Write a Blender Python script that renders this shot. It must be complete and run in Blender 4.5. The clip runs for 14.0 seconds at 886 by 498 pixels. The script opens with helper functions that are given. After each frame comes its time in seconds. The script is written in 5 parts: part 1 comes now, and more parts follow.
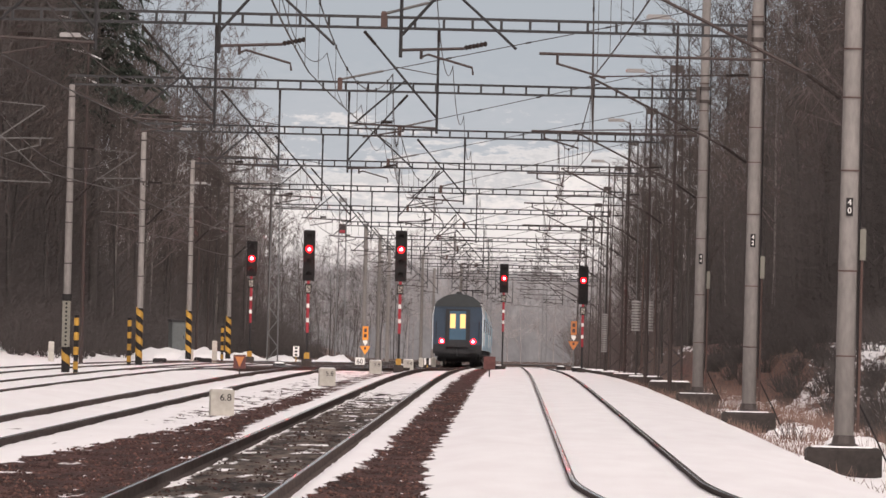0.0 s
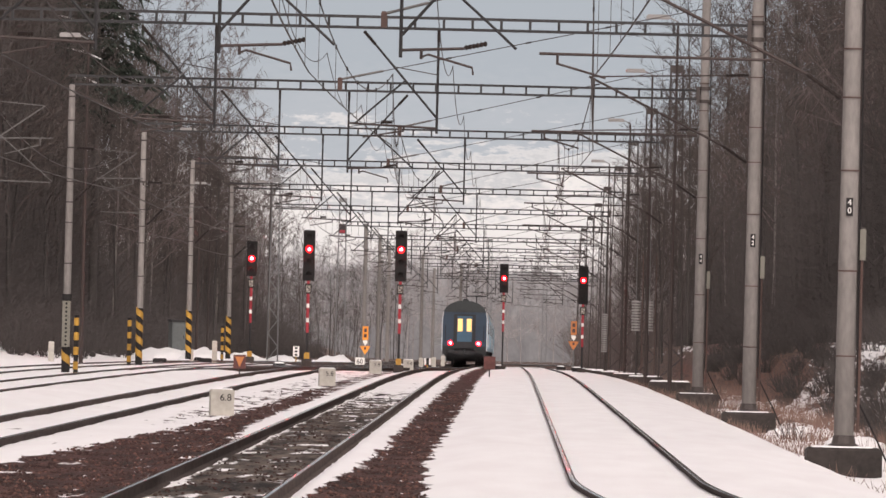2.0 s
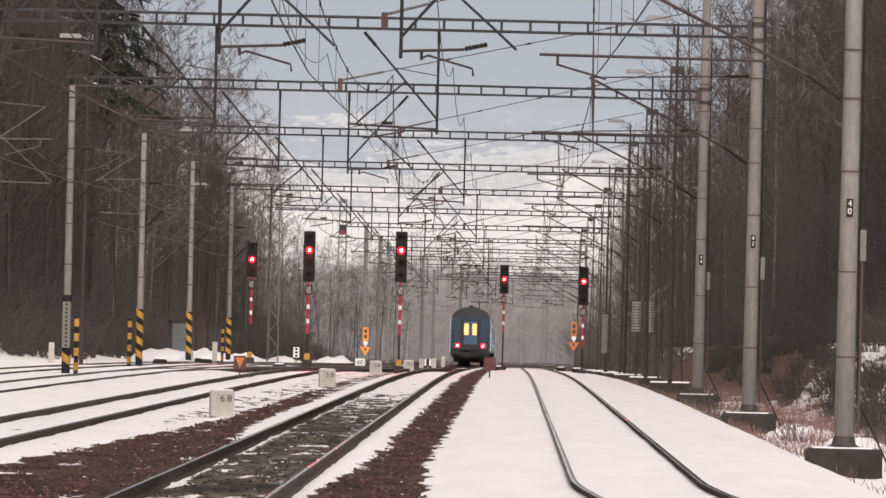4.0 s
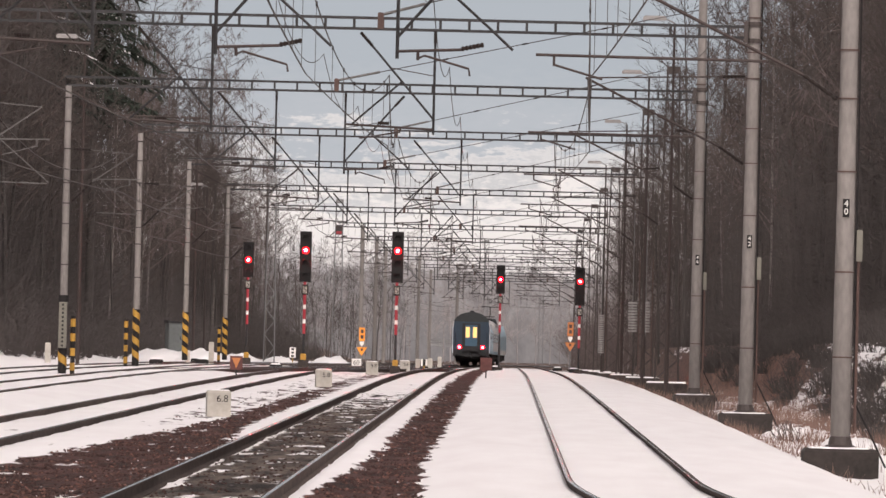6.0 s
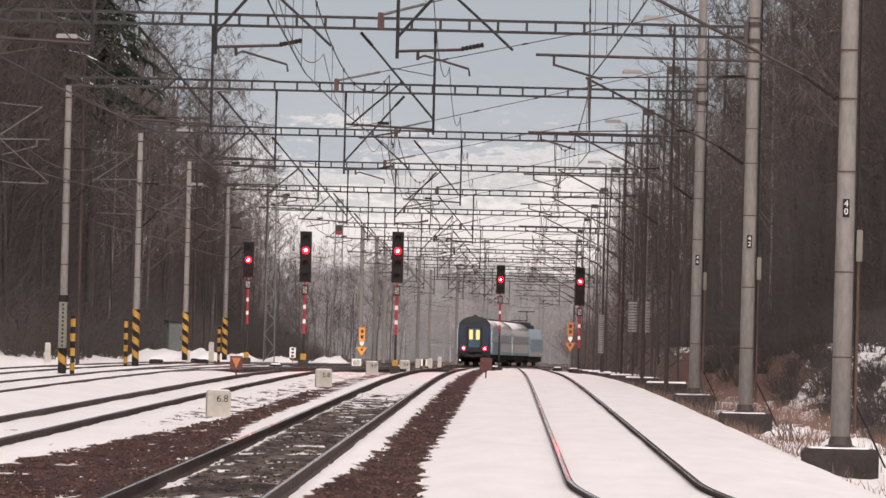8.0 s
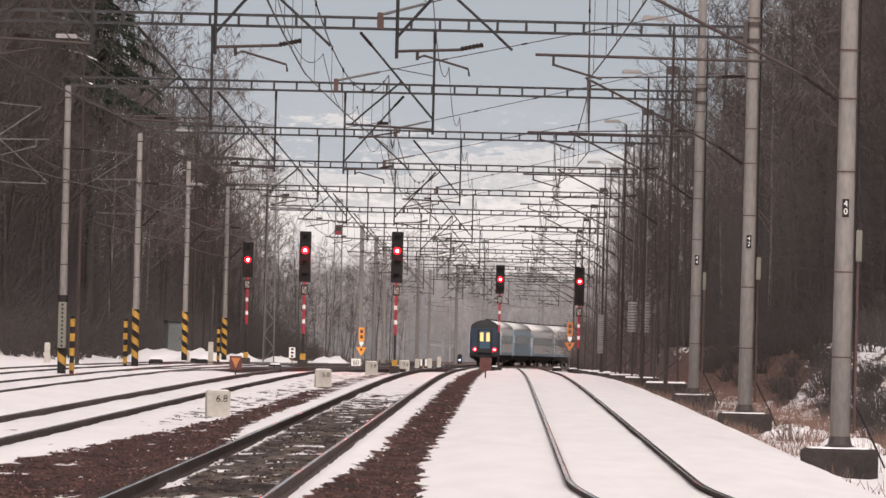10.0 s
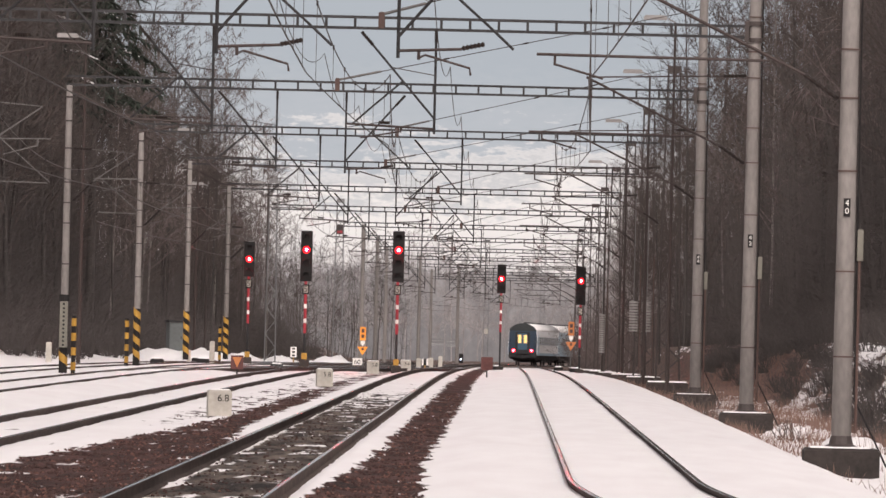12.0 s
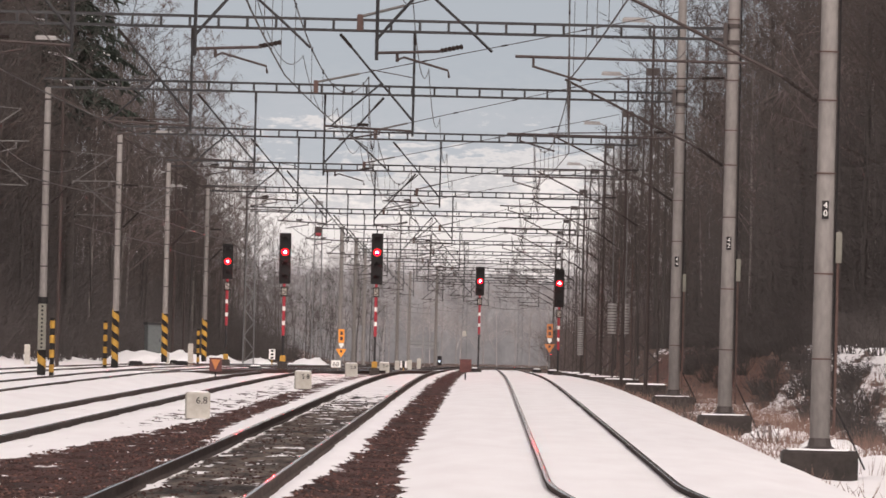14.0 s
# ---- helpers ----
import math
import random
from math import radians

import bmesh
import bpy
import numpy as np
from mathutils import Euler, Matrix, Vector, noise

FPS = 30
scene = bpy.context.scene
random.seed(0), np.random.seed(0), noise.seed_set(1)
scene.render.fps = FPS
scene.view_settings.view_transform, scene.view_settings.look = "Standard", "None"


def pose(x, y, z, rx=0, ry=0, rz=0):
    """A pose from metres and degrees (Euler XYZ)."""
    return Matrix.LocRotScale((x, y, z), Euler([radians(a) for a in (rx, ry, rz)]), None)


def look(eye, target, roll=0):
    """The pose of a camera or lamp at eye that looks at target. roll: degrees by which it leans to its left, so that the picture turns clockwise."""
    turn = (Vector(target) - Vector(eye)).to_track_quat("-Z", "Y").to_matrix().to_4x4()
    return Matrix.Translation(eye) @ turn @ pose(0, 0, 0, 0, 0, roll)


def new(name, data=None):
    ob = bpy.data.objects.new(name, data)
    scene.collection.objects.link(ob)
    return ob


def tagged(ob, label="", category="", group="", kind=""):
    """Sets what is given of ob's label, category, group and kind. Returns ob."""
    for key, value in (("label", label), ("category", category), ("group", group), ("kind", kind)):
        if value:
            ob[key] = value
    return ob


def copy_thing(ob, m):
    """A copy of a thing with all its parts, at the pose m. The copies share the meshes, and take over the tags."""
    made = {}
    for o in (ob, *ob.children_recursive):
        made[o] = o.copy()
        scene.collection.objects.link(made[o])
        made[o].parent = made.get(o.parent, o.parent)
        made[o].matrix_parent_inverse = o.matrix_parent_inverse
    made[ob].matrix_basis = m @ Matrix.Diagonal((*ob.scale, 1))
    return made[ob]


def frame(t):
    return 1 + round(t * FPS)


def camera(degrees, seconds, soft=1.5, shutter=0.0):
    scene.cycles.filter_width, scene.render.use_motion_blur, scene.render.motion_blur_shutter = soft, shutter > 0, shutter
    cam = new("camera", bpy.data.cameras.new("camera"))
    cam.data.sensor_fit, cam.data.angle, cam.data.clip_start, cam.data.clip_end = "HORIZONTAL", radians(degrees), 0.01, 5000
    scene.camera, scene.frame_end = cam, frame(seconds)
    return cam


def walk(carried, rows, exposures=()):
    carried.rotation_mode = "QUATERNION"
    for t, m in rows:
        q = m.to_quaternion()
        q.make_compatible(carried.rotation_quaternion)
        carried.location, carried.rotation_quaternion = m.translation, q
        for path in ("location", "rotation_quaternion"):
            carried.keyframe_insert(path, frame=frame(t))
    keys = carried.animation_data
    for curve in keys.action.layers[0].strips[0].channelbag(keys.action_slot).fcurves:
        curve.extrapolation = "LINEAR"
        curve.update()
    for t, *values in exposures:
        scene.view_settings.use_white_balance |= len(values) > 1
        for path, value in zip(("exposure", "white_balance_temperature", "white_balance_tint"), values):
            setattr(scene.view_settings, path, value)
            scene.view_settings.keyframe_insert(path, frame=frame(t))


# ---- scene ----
# camera: long lens on a tripod beside the line, 1.77 m above rail level
FOCAL, ROLL = 14000.0, 0.0245
EYE = Vector((0.0, 0.0, 1.77))
cam = camera(math.degrees(2 * math.atan(784 / FOCAL)), 14.0, soft=1.5, shutter=1.0)


def aim(pan, tilt):
    """The camera's pose, swung a little from its first aim (in parts of the focal length)."""
    dx, dy = -121.0 - pan, -132.0 - tilt
    return look(EYE, EYE + Vector((dx + ROLL * dy, FOCAL, -(dy - ROLL * dx))), math.degrees(ROLL))


SWING = [(0, 0, 0), (2.8, 0, 0), (2.9, -8, 1), (2.933, -8, 1), (2.967, 14, 1), (3.0, -6, 2), (3.033, -26, 2), (3.067, -10, 1), (3.1, -8, 1),
         (3.2, -4, 1), (4.2, 1, 2), (5.2, 7, 4), (5.3, 6, 4), (5.4, -5, 6), (5.5, -11, 9), (5.6, -6, 4), (5.7, -5.5, 2), (6.0, -6, 2),
         (6.5, -6, 2), (7.0, -4.5, 1.5), (7.5, -6, 3), (8.0, -6, 2), (10.5, -7, 2), (11.0, -6, 2), (11.5, -6, 2), (12.0, -4.5, 1),
         (12.5, -6, 5), (13.0, -7.5, 8.5), (13.4, -8.5, 8.5), (13.5, -12.5, 8.5), (13.6, -20, 7.5), (13.7, -26, 7), (13.8, -33, 6),
         (13.9, -38, 5), (14.0, -42.5, 5)]
walk(cam, [(t, aim(a, b)) for t, a, b in SWING], [(0.0, 0.0, 6900, 17), (14.0, 0.0, 6900, 17)])

# overcast daylight
world = bpy.data.worlds.new("overcast")
scene.world = world
world.use_nodes = True
wn, wl = world.node_tree.nodes, world.node_tree.links
sky = wn.new("ShaderNodeTexSky")
sky.sky_type, sky.sun_disc = "NISHITA", False
sky.sun_elevation, sky.sun_rotation, sky.dust_density = radians(38), radians(172), 4.0
mute = wn.new("ShaderNodeHueSaturation")
mute.inputs["Saturation"].default_value = 0.12
wl.new(sky.outputs[0], mute.inputs["Color"])
wl.new(mute.outputs[0], wn["Background"].inputs[0])
wn["Background"].inputs[1].default_value = 0.15
sun = new("sun", bpy.data.lights.new("sun", "SUN"))
sun.data.energy, sun.data.angle, sun.data.color = 1.25, radians(25), (1.0, 0.93, 0.9)
sun.matrix_basis = look((0, 0, 0), (-math.sin(radians(8)) * 0.79, math.cos(radians(8)) * 0.79, -0.61))

# ---- materials ----
def material(name, color, rough=0.7, metal=0.0, vary=0.25, grain=8.0, bump=0.0, spread=0.6, stretch=(1, 1, 1), tint=None, spec=0.5):
    """A surface with blotches and fine grain around one colour; each piece takes its own shade."""
    m = bpy.data.materials.new(name)
    m.use_nodes = True
    n, l = m.node_tree.nodes, m.node_tree.links
    b = n["Principled BSDF"]
    b.inputs["Roughness"].default_value, b.inputs["Metallic"].default_value = rough, metal
    b.inputs["Specular IOR Level"].default_value = spec
    co, mp = n.new("ShaderNodeTexCoord"), n.new("ShaderNodeMapping")
    mp.inputs["Scale"].default_value = stretch
    l.new(co.outputs["Object"], mp.inputs["Vector"])
    big, fine = n.new("ShaderNodeTexNoise"), n.new("ShaderNodeTexNoise")
    big.inputs["Scale"].default_value, fine.inputs["Scale"].default_value = spread, grain
    big.inputs["Detail"].default_value, fine.inputs["Detail"].default_value = 4, 3
    l.new(mp.outputs[0], big.inputs["Vector"])
    l.new(mp.outputs[0], fine.inputs["Vector"])
    dark = [c * (1 - vary) for c in color]
    lite = [min(1, c * (1 + vary)) for c in (tint or color)]
    ramp = n.new("ShaderNodeValToRGB")
    ramp.color_ramp.elements[0].position, ramp.color_ramp.elements[1].position = 0.3, 0.7
    ramp.color_ramp.elements[0].color, ramp.color_ramp.elements[1].color = (*dark, 1), (*lite, 1)
    mean = n.new("ShaderNodeMath")
    mean.operation = "MULTIPLY_ADD"
    mean.inputs[1].default_value = 0.5
    half = n.new("ShaderNodeMath")
    half.operation = "MULTIPLY"
    half.inputs[1].default_value = 0.5
    l.new(fine.outputs[0], half.inputs[0])
    l.new(big.outputs[0], mean.inputs[0])
    l.new(half.outputs[0], mean.inputs[2])
    l.new(mean.outputs[0], ramp.inputs[0])
    info, hsv, mr = n.new("ShaderNodeObjectInfo"), n.new("ShaderNodeHueSaturation"), n.new("ShaderNodeMapRange")
    mr.inputs["To Min"].default_value, mr.inputs["To Max"].default_value = 1 - vary * 0.5, 1 + vary * 0.5
    l.new(info.outputs["Random"], mr.inputs["Value"])
    l.new(mr.outputs[0], hsv.inputs["Value"])
    l.new(ramp.outputs[0], hsv.inputs["Color"])
    l.new(hsv.outputs[0], b.inputs["Base Color"])
    if bump:
        bp = n.new("ShaderNodeBump")
        bp.inputs["Strength"].default_value, bp.inputs["Distance"].default_value = bump, 0.03
        l.new(fine.outputs[0], bp.inputs["Height"])
        l.new(bp.outputs[0], b.inputs["Normal"])
    return m


def glow(name, color, strength):
    m = bpy.data.materials.new(name)
    m.use_nodes = True
    b = m.node_tree.nodes["Principled BSDF"]
    b.inputs["Base Color"].default_value = (*[c * 0.3 for c in color], 1)
    b.inputs["Emission Color"].default_value, b.inputs["Emission Strength"].default_value = (*color, 1), strength
    return m


CONCRETE = material("weathered_concrete", (0.2, 0.182, 0.17), 0.85, 0, 0.26, 14, 0.3, 0.7, (1, 1, 0.35))
GALVANISED = material("galvanised_steel", (0.2, 0.2, 0.2), 0.5, 0.5, 0.25, 20, 0.1)
PALE_STEEL = material("pale_zinc_tube", (0.25, 0.237, 0.228), 0.5, 0.2, 0.2, 20)
DIRTY_CONCRETE = material("mossy_dirty_concrete", (0.034, 0.027, 0.024), 0.95, 0, 0.5, 9, 0.4, 1.5)
DARK_STEEL = material("dark_painted_steel", (0.027, 0.026, 0.027), 0.6, 0.3, 0.3, 20, 0.1)
ARM_STEEL = material("dull_zinc_arm", (0.105, 0.099, 0.094), 0.5, 0.2, 0.2, 20)
TUBE = material("brown_weathered_tube", (0.045, 0.032, 0.029), 0.6, 0.3, 0.3, 20)
LIME = material("grimy_whitewash", (0.4, 0.375, 0.33), 0.85, 0, 0.2, 9, 0.2, 3.0)
LIME_GREY = material("greenish_grey_box_paint", (0.14, 0.132, 0.108), 0.7, 0, 0.2, 10)
DULL_ORANGE = material("faded_orange", (0.45, 0.16, 0.05), 0.7, 0, 0.2, 10)
RED_BROWN = material("red_brown_faded_paint", (0.1, 0.036, 0.032), 0.8, 0, 0.35, 9, 0.2, 3.0)
RUST = material("rusty_steel", (0.085, 0.05, 0.042), 0.75, 0.2, 0.35, 25, 0.3)
RAIL_SIDE = material("rusty_rail", (0.075, 0.057, 0.051), 0.9, 0.0, 0.5, 9, 0.3, stretch=(1, 0.2, 1), spec=0.15)
RAIL_TOP = material("polished_rail_head", (0.3, 0.24, 0.22), 0.06, 1.0, 0.2, 5, 0.0, stretch=(1, 0.1, 1))
WIRE = material("copper_wire_dulled", (0.05, 0.041, 0.037), 0.75, 0.1, 0.15)
PORCELAIN = material("brown_porcelain", (0.02, 0.014, 0.012), 0.5, 0, 0.2, spec=0.2)
BLACK = material("matt_black_paint", (0.016, 0.014, 0.014), 0.8, 0, 0.3, 20, spec=0.25)
WHITE = material("white_paint", (0.74, 0.72, 0.68), 0.6, 0, 0.12, 15)
RED_PAINT = material("red_paint", (0.31, 0.024, 0.036), 0.55, 0, 0.2, 15)
YELLOW = material("yellow_paint", (0.4, 0.215, 0.03), 0.65, 0, 0.35, 10, 0, 4.0)
ORANGE = material("orange_board", (0.85, 0.3, 0.03), 0.55, 0, 0.1, 10)
BARK = material("grey_brown_bark", (0.05, 0.043, 0.04), 0.95, 0, 0.35, 5, 0.6, 0.8, (1, 1, 0.3))
TWIG = material("bare_twigs", (0.06, 0.047, 0.042), 0.95, 0, 0.35, 2, 0)
BIRCH = material("birch_bark", (0.15, 0.135, 0.123), 0.9, 0, 0.5, 6, 0.3, 2.0, (1, 1, 0.6))
NEEDLE = material("spruce_needles", (0.018, 0.026, 0.017), 0.9, 0, 0.4, 3, 0)
WOODS = material("far_bare_woods", (0.063, 0.054, 0.051), 1.0, 0, 0.3, 2, 0)
# colour paled to stand for the mist in front of far trees
MIST_TWIG = material("mist_paled_twigs", (0.32, 0.29, 0.285), 1.0, 0, 0.35, 2, 0)
CABINET = material("dull_green_cabinet_paint", (0.1, 0.11, 0.108), 0.6, 0, 0.2, 8)
# birches and curve shrubs: distance haze is put into this paler twig colour
HAZE_TWIG = material("haze_paled_twigs", (0.115, 0.092, 0.086), 1.0, 0, 0.4, 2, 0)
DRY_GRASS = material("dry_grass", (0.16, 0.1, 0.08), 0.95, 0, 0.4, 3, 0)
STONE = material("brown_ballast", (0.048, 0.024, 0.02), 0.95, 0, 0.5, 30, 0.4)
RED_STONE = material("pale_reddish_ballast", (0.15, 0.075, 0.06), 0.95, 0, 0.5, 30, 0.4)
SNOW_LUMP = material("snow", (0.84, 0.82, 0.82), 0.75, 0, 0.04, 12, 0.2)
END_GREY = material("sooty_grey_end_paint", (0.02, 0.024, 0.025), 0.6, 0, 0.25, 4)
DOOR_BLUE = material("blue_end_door_paint", (0.035, 0.09, 0.14), 0.4, 0, 0.1, 6)
COACH_BLUE = material("deep_blue_coach_paint", (0.016, 0.035, 0.06), 0.35, 0, 0.15, 6)
COACH_LIGHT = material("pale_blue_coach_paint", (0.33, 0.47, 0.56), 0.35, 0, 0.12, 6)
COACH_WHITE = material("off_white_coach_paint", (0.84, 0.84, 0.84), 0.35, 0, 0.1, 6)
COACH_ROOF = material("snowy_grey_roof", (0.7, 0.68, 0.67), 0.8, 0, 0.15, 3)
BAND_BLUE = material("greyish_blue_window_band", (0.47, 0.53, 0.56), 0.4, 0, 0.12, 6)
LOCO_BLUE = material("light_blue_locomotive_paint", (0.42, 0.6, 0.7), 0.35, 0, 0.12, 6)
SOOT = material("sooty_underframe", (0.022, 0.022, 0.024), 0.8, 0, 0.3, 8)
GLASS = material("dark_coach_glass", (0.26, 0.29, 0.31), 0.2, 0, 0.1, 3)
LIT_WINDOW = glow("lit_window", (1.0, 0.66, 0.24), 1.15)
RED_LENS = glow("red_signal_lens", (1.0, 0.01, 0.014), 2.2)
RED_MID = glow("red_signal_lens_heart", (1.0, 0.012, 0.017), 14.0)
RED_CORE = glow("red_signal_core", (1.0, 0.006, 0.007), 13000.0)
TAIL_LENS = glow("red_tail_lens", (1.0, 0.012, 0.02), 10.0)
TAIL_CORE = glow("tail_lamp_core", (1.0, 0.02, 0.03), 220.0)
BLUE_LENS = glow("blue_white_shunting_lens", (0.6, 0.75, 1.0), 5.0)
MAST_STEEL = material("grimy_mast_steel", (0.055, 0.044, 0.041), 0.7, 0.2, 0.3, 12)


def ground_material(name="snowy_ground"):
    """Snow with bare ballast, grass and earth showing where it has melted."""
    m = bpy.data.materials.new(name)
    m.use_nodes = True
    n, l = m.node_tree.nodes, m.node_tree.links
    b = n["Principled BSDF"]
    b.inputs["Roughness"].default_value = 0.8
    b.inputs["Specular IOR Level"].default_value = 0.2
    at = n.new("ShaderNodeAttribute")
    at.attribute_name = "bare"
    co = n.new("ShaderNodeTexCoord")

    def noise_at(scale, detail=5, stretch=(1, 1, 1)):
        mp, t = n.new("ShaderNodeMapping"), n.new("ShaderNodeTexNoise")
        mp.inputs["Scale"].default_value = stretch
        t.inputs["Scale"].default_value, t.inputs["Detail"].default_value = scale, detail
        l.new(co.outputs["Object"], mp.inputs["Vector"])
        l.new(mp.outputs[0], t.inputs["Vector"])
        return t.outputs[0]

    def math_node(op, a, c):
        k = n.new("ShaderNodeMath")
        k.operation = op
        for i, v in enumerate((a, c)):
            if isinstance(v, (int, float)):
                k.inputs[i].default_value = v
            else:
                l.new(v, k.inputs[i])
        return k.outputs[0]

    def ramp(v, c0, c1, p0=0.3, p1=0.7):
        r = n.new("ShaderNodeValToRGB")
        r.color_ramp.elements[0].position, r.color_ramp.elements[1].position = p0, p1
        r.color_ramp.elements[0].color, r.color_ramp.elements[1].color = (*c0, 1), (*c1, 1)
        l.new(v, r.inputs[0])
        return r.outputs[0]

    def mix(f, a, c):
        k = n.new("ShaderNodeMix")
        k.data_type = "RGBA"
        l.new(f, k.inputs[0])
        l.new(a, k.inputs[6])
        l.new(c, k.inputs[7])
        return k.outputs[2]

    snow = ramp(noise_at(1.6, 7, (1, 0.12, 1)), (0.83, 0.8, 0.8), (0.885, 0.865, 0.865))
    pebble = math_node("ADD", math_node("MULTIPLY", noise_at(16, 4, (1, 0.6, 1)), 0.6), math_node("MULTIPLY", noise_at(1.8, 6, (1, 0.15, 1)), 0.4))
    gravel = ramp(pebble, (0.01, 0.0055, 0.0045), (0.135, 0.06, 0.05), 0.4, 0.66)
    patch = math_node("ADD", math_node("MULTIPLY", noise_at(1.4, 6, (1, 0.3, 1)), 0.5), math_node("MULTIPLY", noise_at(4.6, 7, (1, 0.1, 1)), 0.5))
    mud = n.new("ShaderNodeAttribute")
    mud.attribute_name = "mud"
    slush = ramp(math_node("ADD", math_node("MULTIPLY", noise_at(4.0, 8, (1, 0.1, 1)), 0.7), math_node("MULTIPLY", noise_at(20, 3, (1, 0.6, 1)), 0.3)), (0.012, 0.008, 0.007), (0.2, 0.158, 0.13), 0.4, 0.7)
    grass = n.new("ShaderNodeAttribute")
    grass.attribute_name = "grass"
    turf = ramp(noise_at(9, 5, (1, 0.15, 1)), (0.04, 0.028, 0.024), (0.17, 0.11, 0.09))
    tufts = math_node("ADD", math_node("MULTIPLY", noise_at(1.3, 6, (1, 0.05, 2.5)), 0.5), math_node("MULTIPLY", noise_at(5.5, 7, (1, 0.05, 2.0)), 0.5))
    lie = n.new("ShaderNodeMix")
    l.new(grass.outputs["Fac"], lie.inputs[0])
    l.new(patch, lie.inputs[2])
    l.new(tufts, lie.inputs[3])
    edge = math_node("MULTIPLY", math_node("SUBTRACT", math_node("ADD", at.outputs["Fac"], math_node("MULTIPLY", lie.outputs[0], 1.9)), 1.43), 9.0)
    clamp = n.new("ShaderNodeClamp")
    l.new(edge, clamp.inputs[0])
    l.new(mix(clamp.outputs[0], snow, mix(grass.outputs["Fac"], mix(mud.outputs["Fac"], gravel, slush), turf)), b.inputs["Base Color"])
    bp = n.new("ShaderNodeBump")
    bp.inputs["Strength"].default_value, bp.inputs["Distance"].default_value = 0.5, 0.05
    l.new(math_node("ADD", noise_at(2.0, 6), math_node("MULTIPLY", clamp.outputs[0], noise_at(16, 4))), bp.inputs["Height"])
    l.new(bp.outputs[0], b.inputs["Normal"])
    return m


SNOW_GROUND = ground_material()


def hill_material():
    """The far mountainside in winter: blue-grey forest, snowfields and mist; daylight and haze are painted in as glow.
    """
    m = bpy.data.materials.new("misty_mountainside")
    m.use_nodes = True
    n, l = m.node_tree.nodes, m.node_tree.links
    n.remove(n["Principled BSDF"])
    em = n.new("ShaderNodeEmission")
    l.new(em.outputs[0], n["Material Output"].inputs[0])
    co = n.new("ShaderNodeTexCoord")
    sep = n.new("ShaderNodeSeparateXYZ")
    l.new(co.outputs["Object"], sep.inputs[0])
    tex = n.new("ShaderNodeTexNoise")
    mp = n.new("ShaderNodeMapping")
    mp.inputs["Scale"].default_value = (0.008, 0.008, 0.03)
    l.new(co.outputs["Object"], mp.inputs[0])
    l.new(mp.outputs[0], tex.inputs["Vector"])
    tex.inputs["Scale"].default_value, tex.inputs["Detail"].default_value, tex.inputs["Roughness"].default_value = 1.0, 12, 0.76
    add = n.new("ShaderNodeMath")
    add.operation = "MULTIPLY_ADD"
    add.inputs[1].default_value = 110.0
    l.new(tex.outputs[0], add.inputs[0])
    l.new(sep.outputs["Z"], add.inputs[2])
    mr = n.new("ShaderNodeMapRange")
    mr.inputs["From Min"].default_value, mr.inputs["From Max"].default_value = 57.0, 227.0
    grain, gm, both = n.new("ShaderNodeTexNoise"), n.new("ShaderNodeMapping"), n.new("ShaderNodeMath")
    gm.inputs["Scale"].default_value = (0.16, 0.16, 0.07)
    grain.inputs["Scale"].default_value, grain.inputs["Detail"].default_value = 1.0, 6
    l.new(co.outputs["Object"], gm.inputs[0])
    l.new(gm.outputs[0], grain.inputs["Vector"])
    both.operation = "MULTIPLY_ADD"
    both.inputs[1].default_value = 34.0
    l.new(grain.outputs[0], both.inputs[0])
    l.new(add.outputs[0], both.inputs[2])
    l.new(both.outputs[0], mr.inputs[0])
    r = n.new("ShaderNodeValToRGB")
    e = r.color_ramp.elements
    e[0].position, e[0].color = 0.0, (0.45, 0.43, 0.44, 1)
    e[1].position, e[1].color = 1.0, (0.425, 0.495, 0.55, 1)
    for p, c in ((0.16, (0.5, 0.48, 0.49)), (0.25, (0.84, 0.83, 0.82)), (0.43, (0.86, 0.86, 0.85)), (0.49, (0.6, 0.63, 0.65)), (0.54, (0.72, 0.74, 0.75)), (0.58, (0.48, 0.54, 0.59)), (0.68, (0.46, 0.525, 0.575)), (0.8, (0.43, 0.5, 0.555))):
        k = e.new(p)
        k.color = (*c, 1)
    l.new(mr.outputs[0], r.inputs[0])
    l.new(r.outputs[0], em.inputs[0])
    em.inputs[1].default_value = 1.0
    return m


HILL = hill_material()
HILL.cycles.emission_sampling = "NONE"


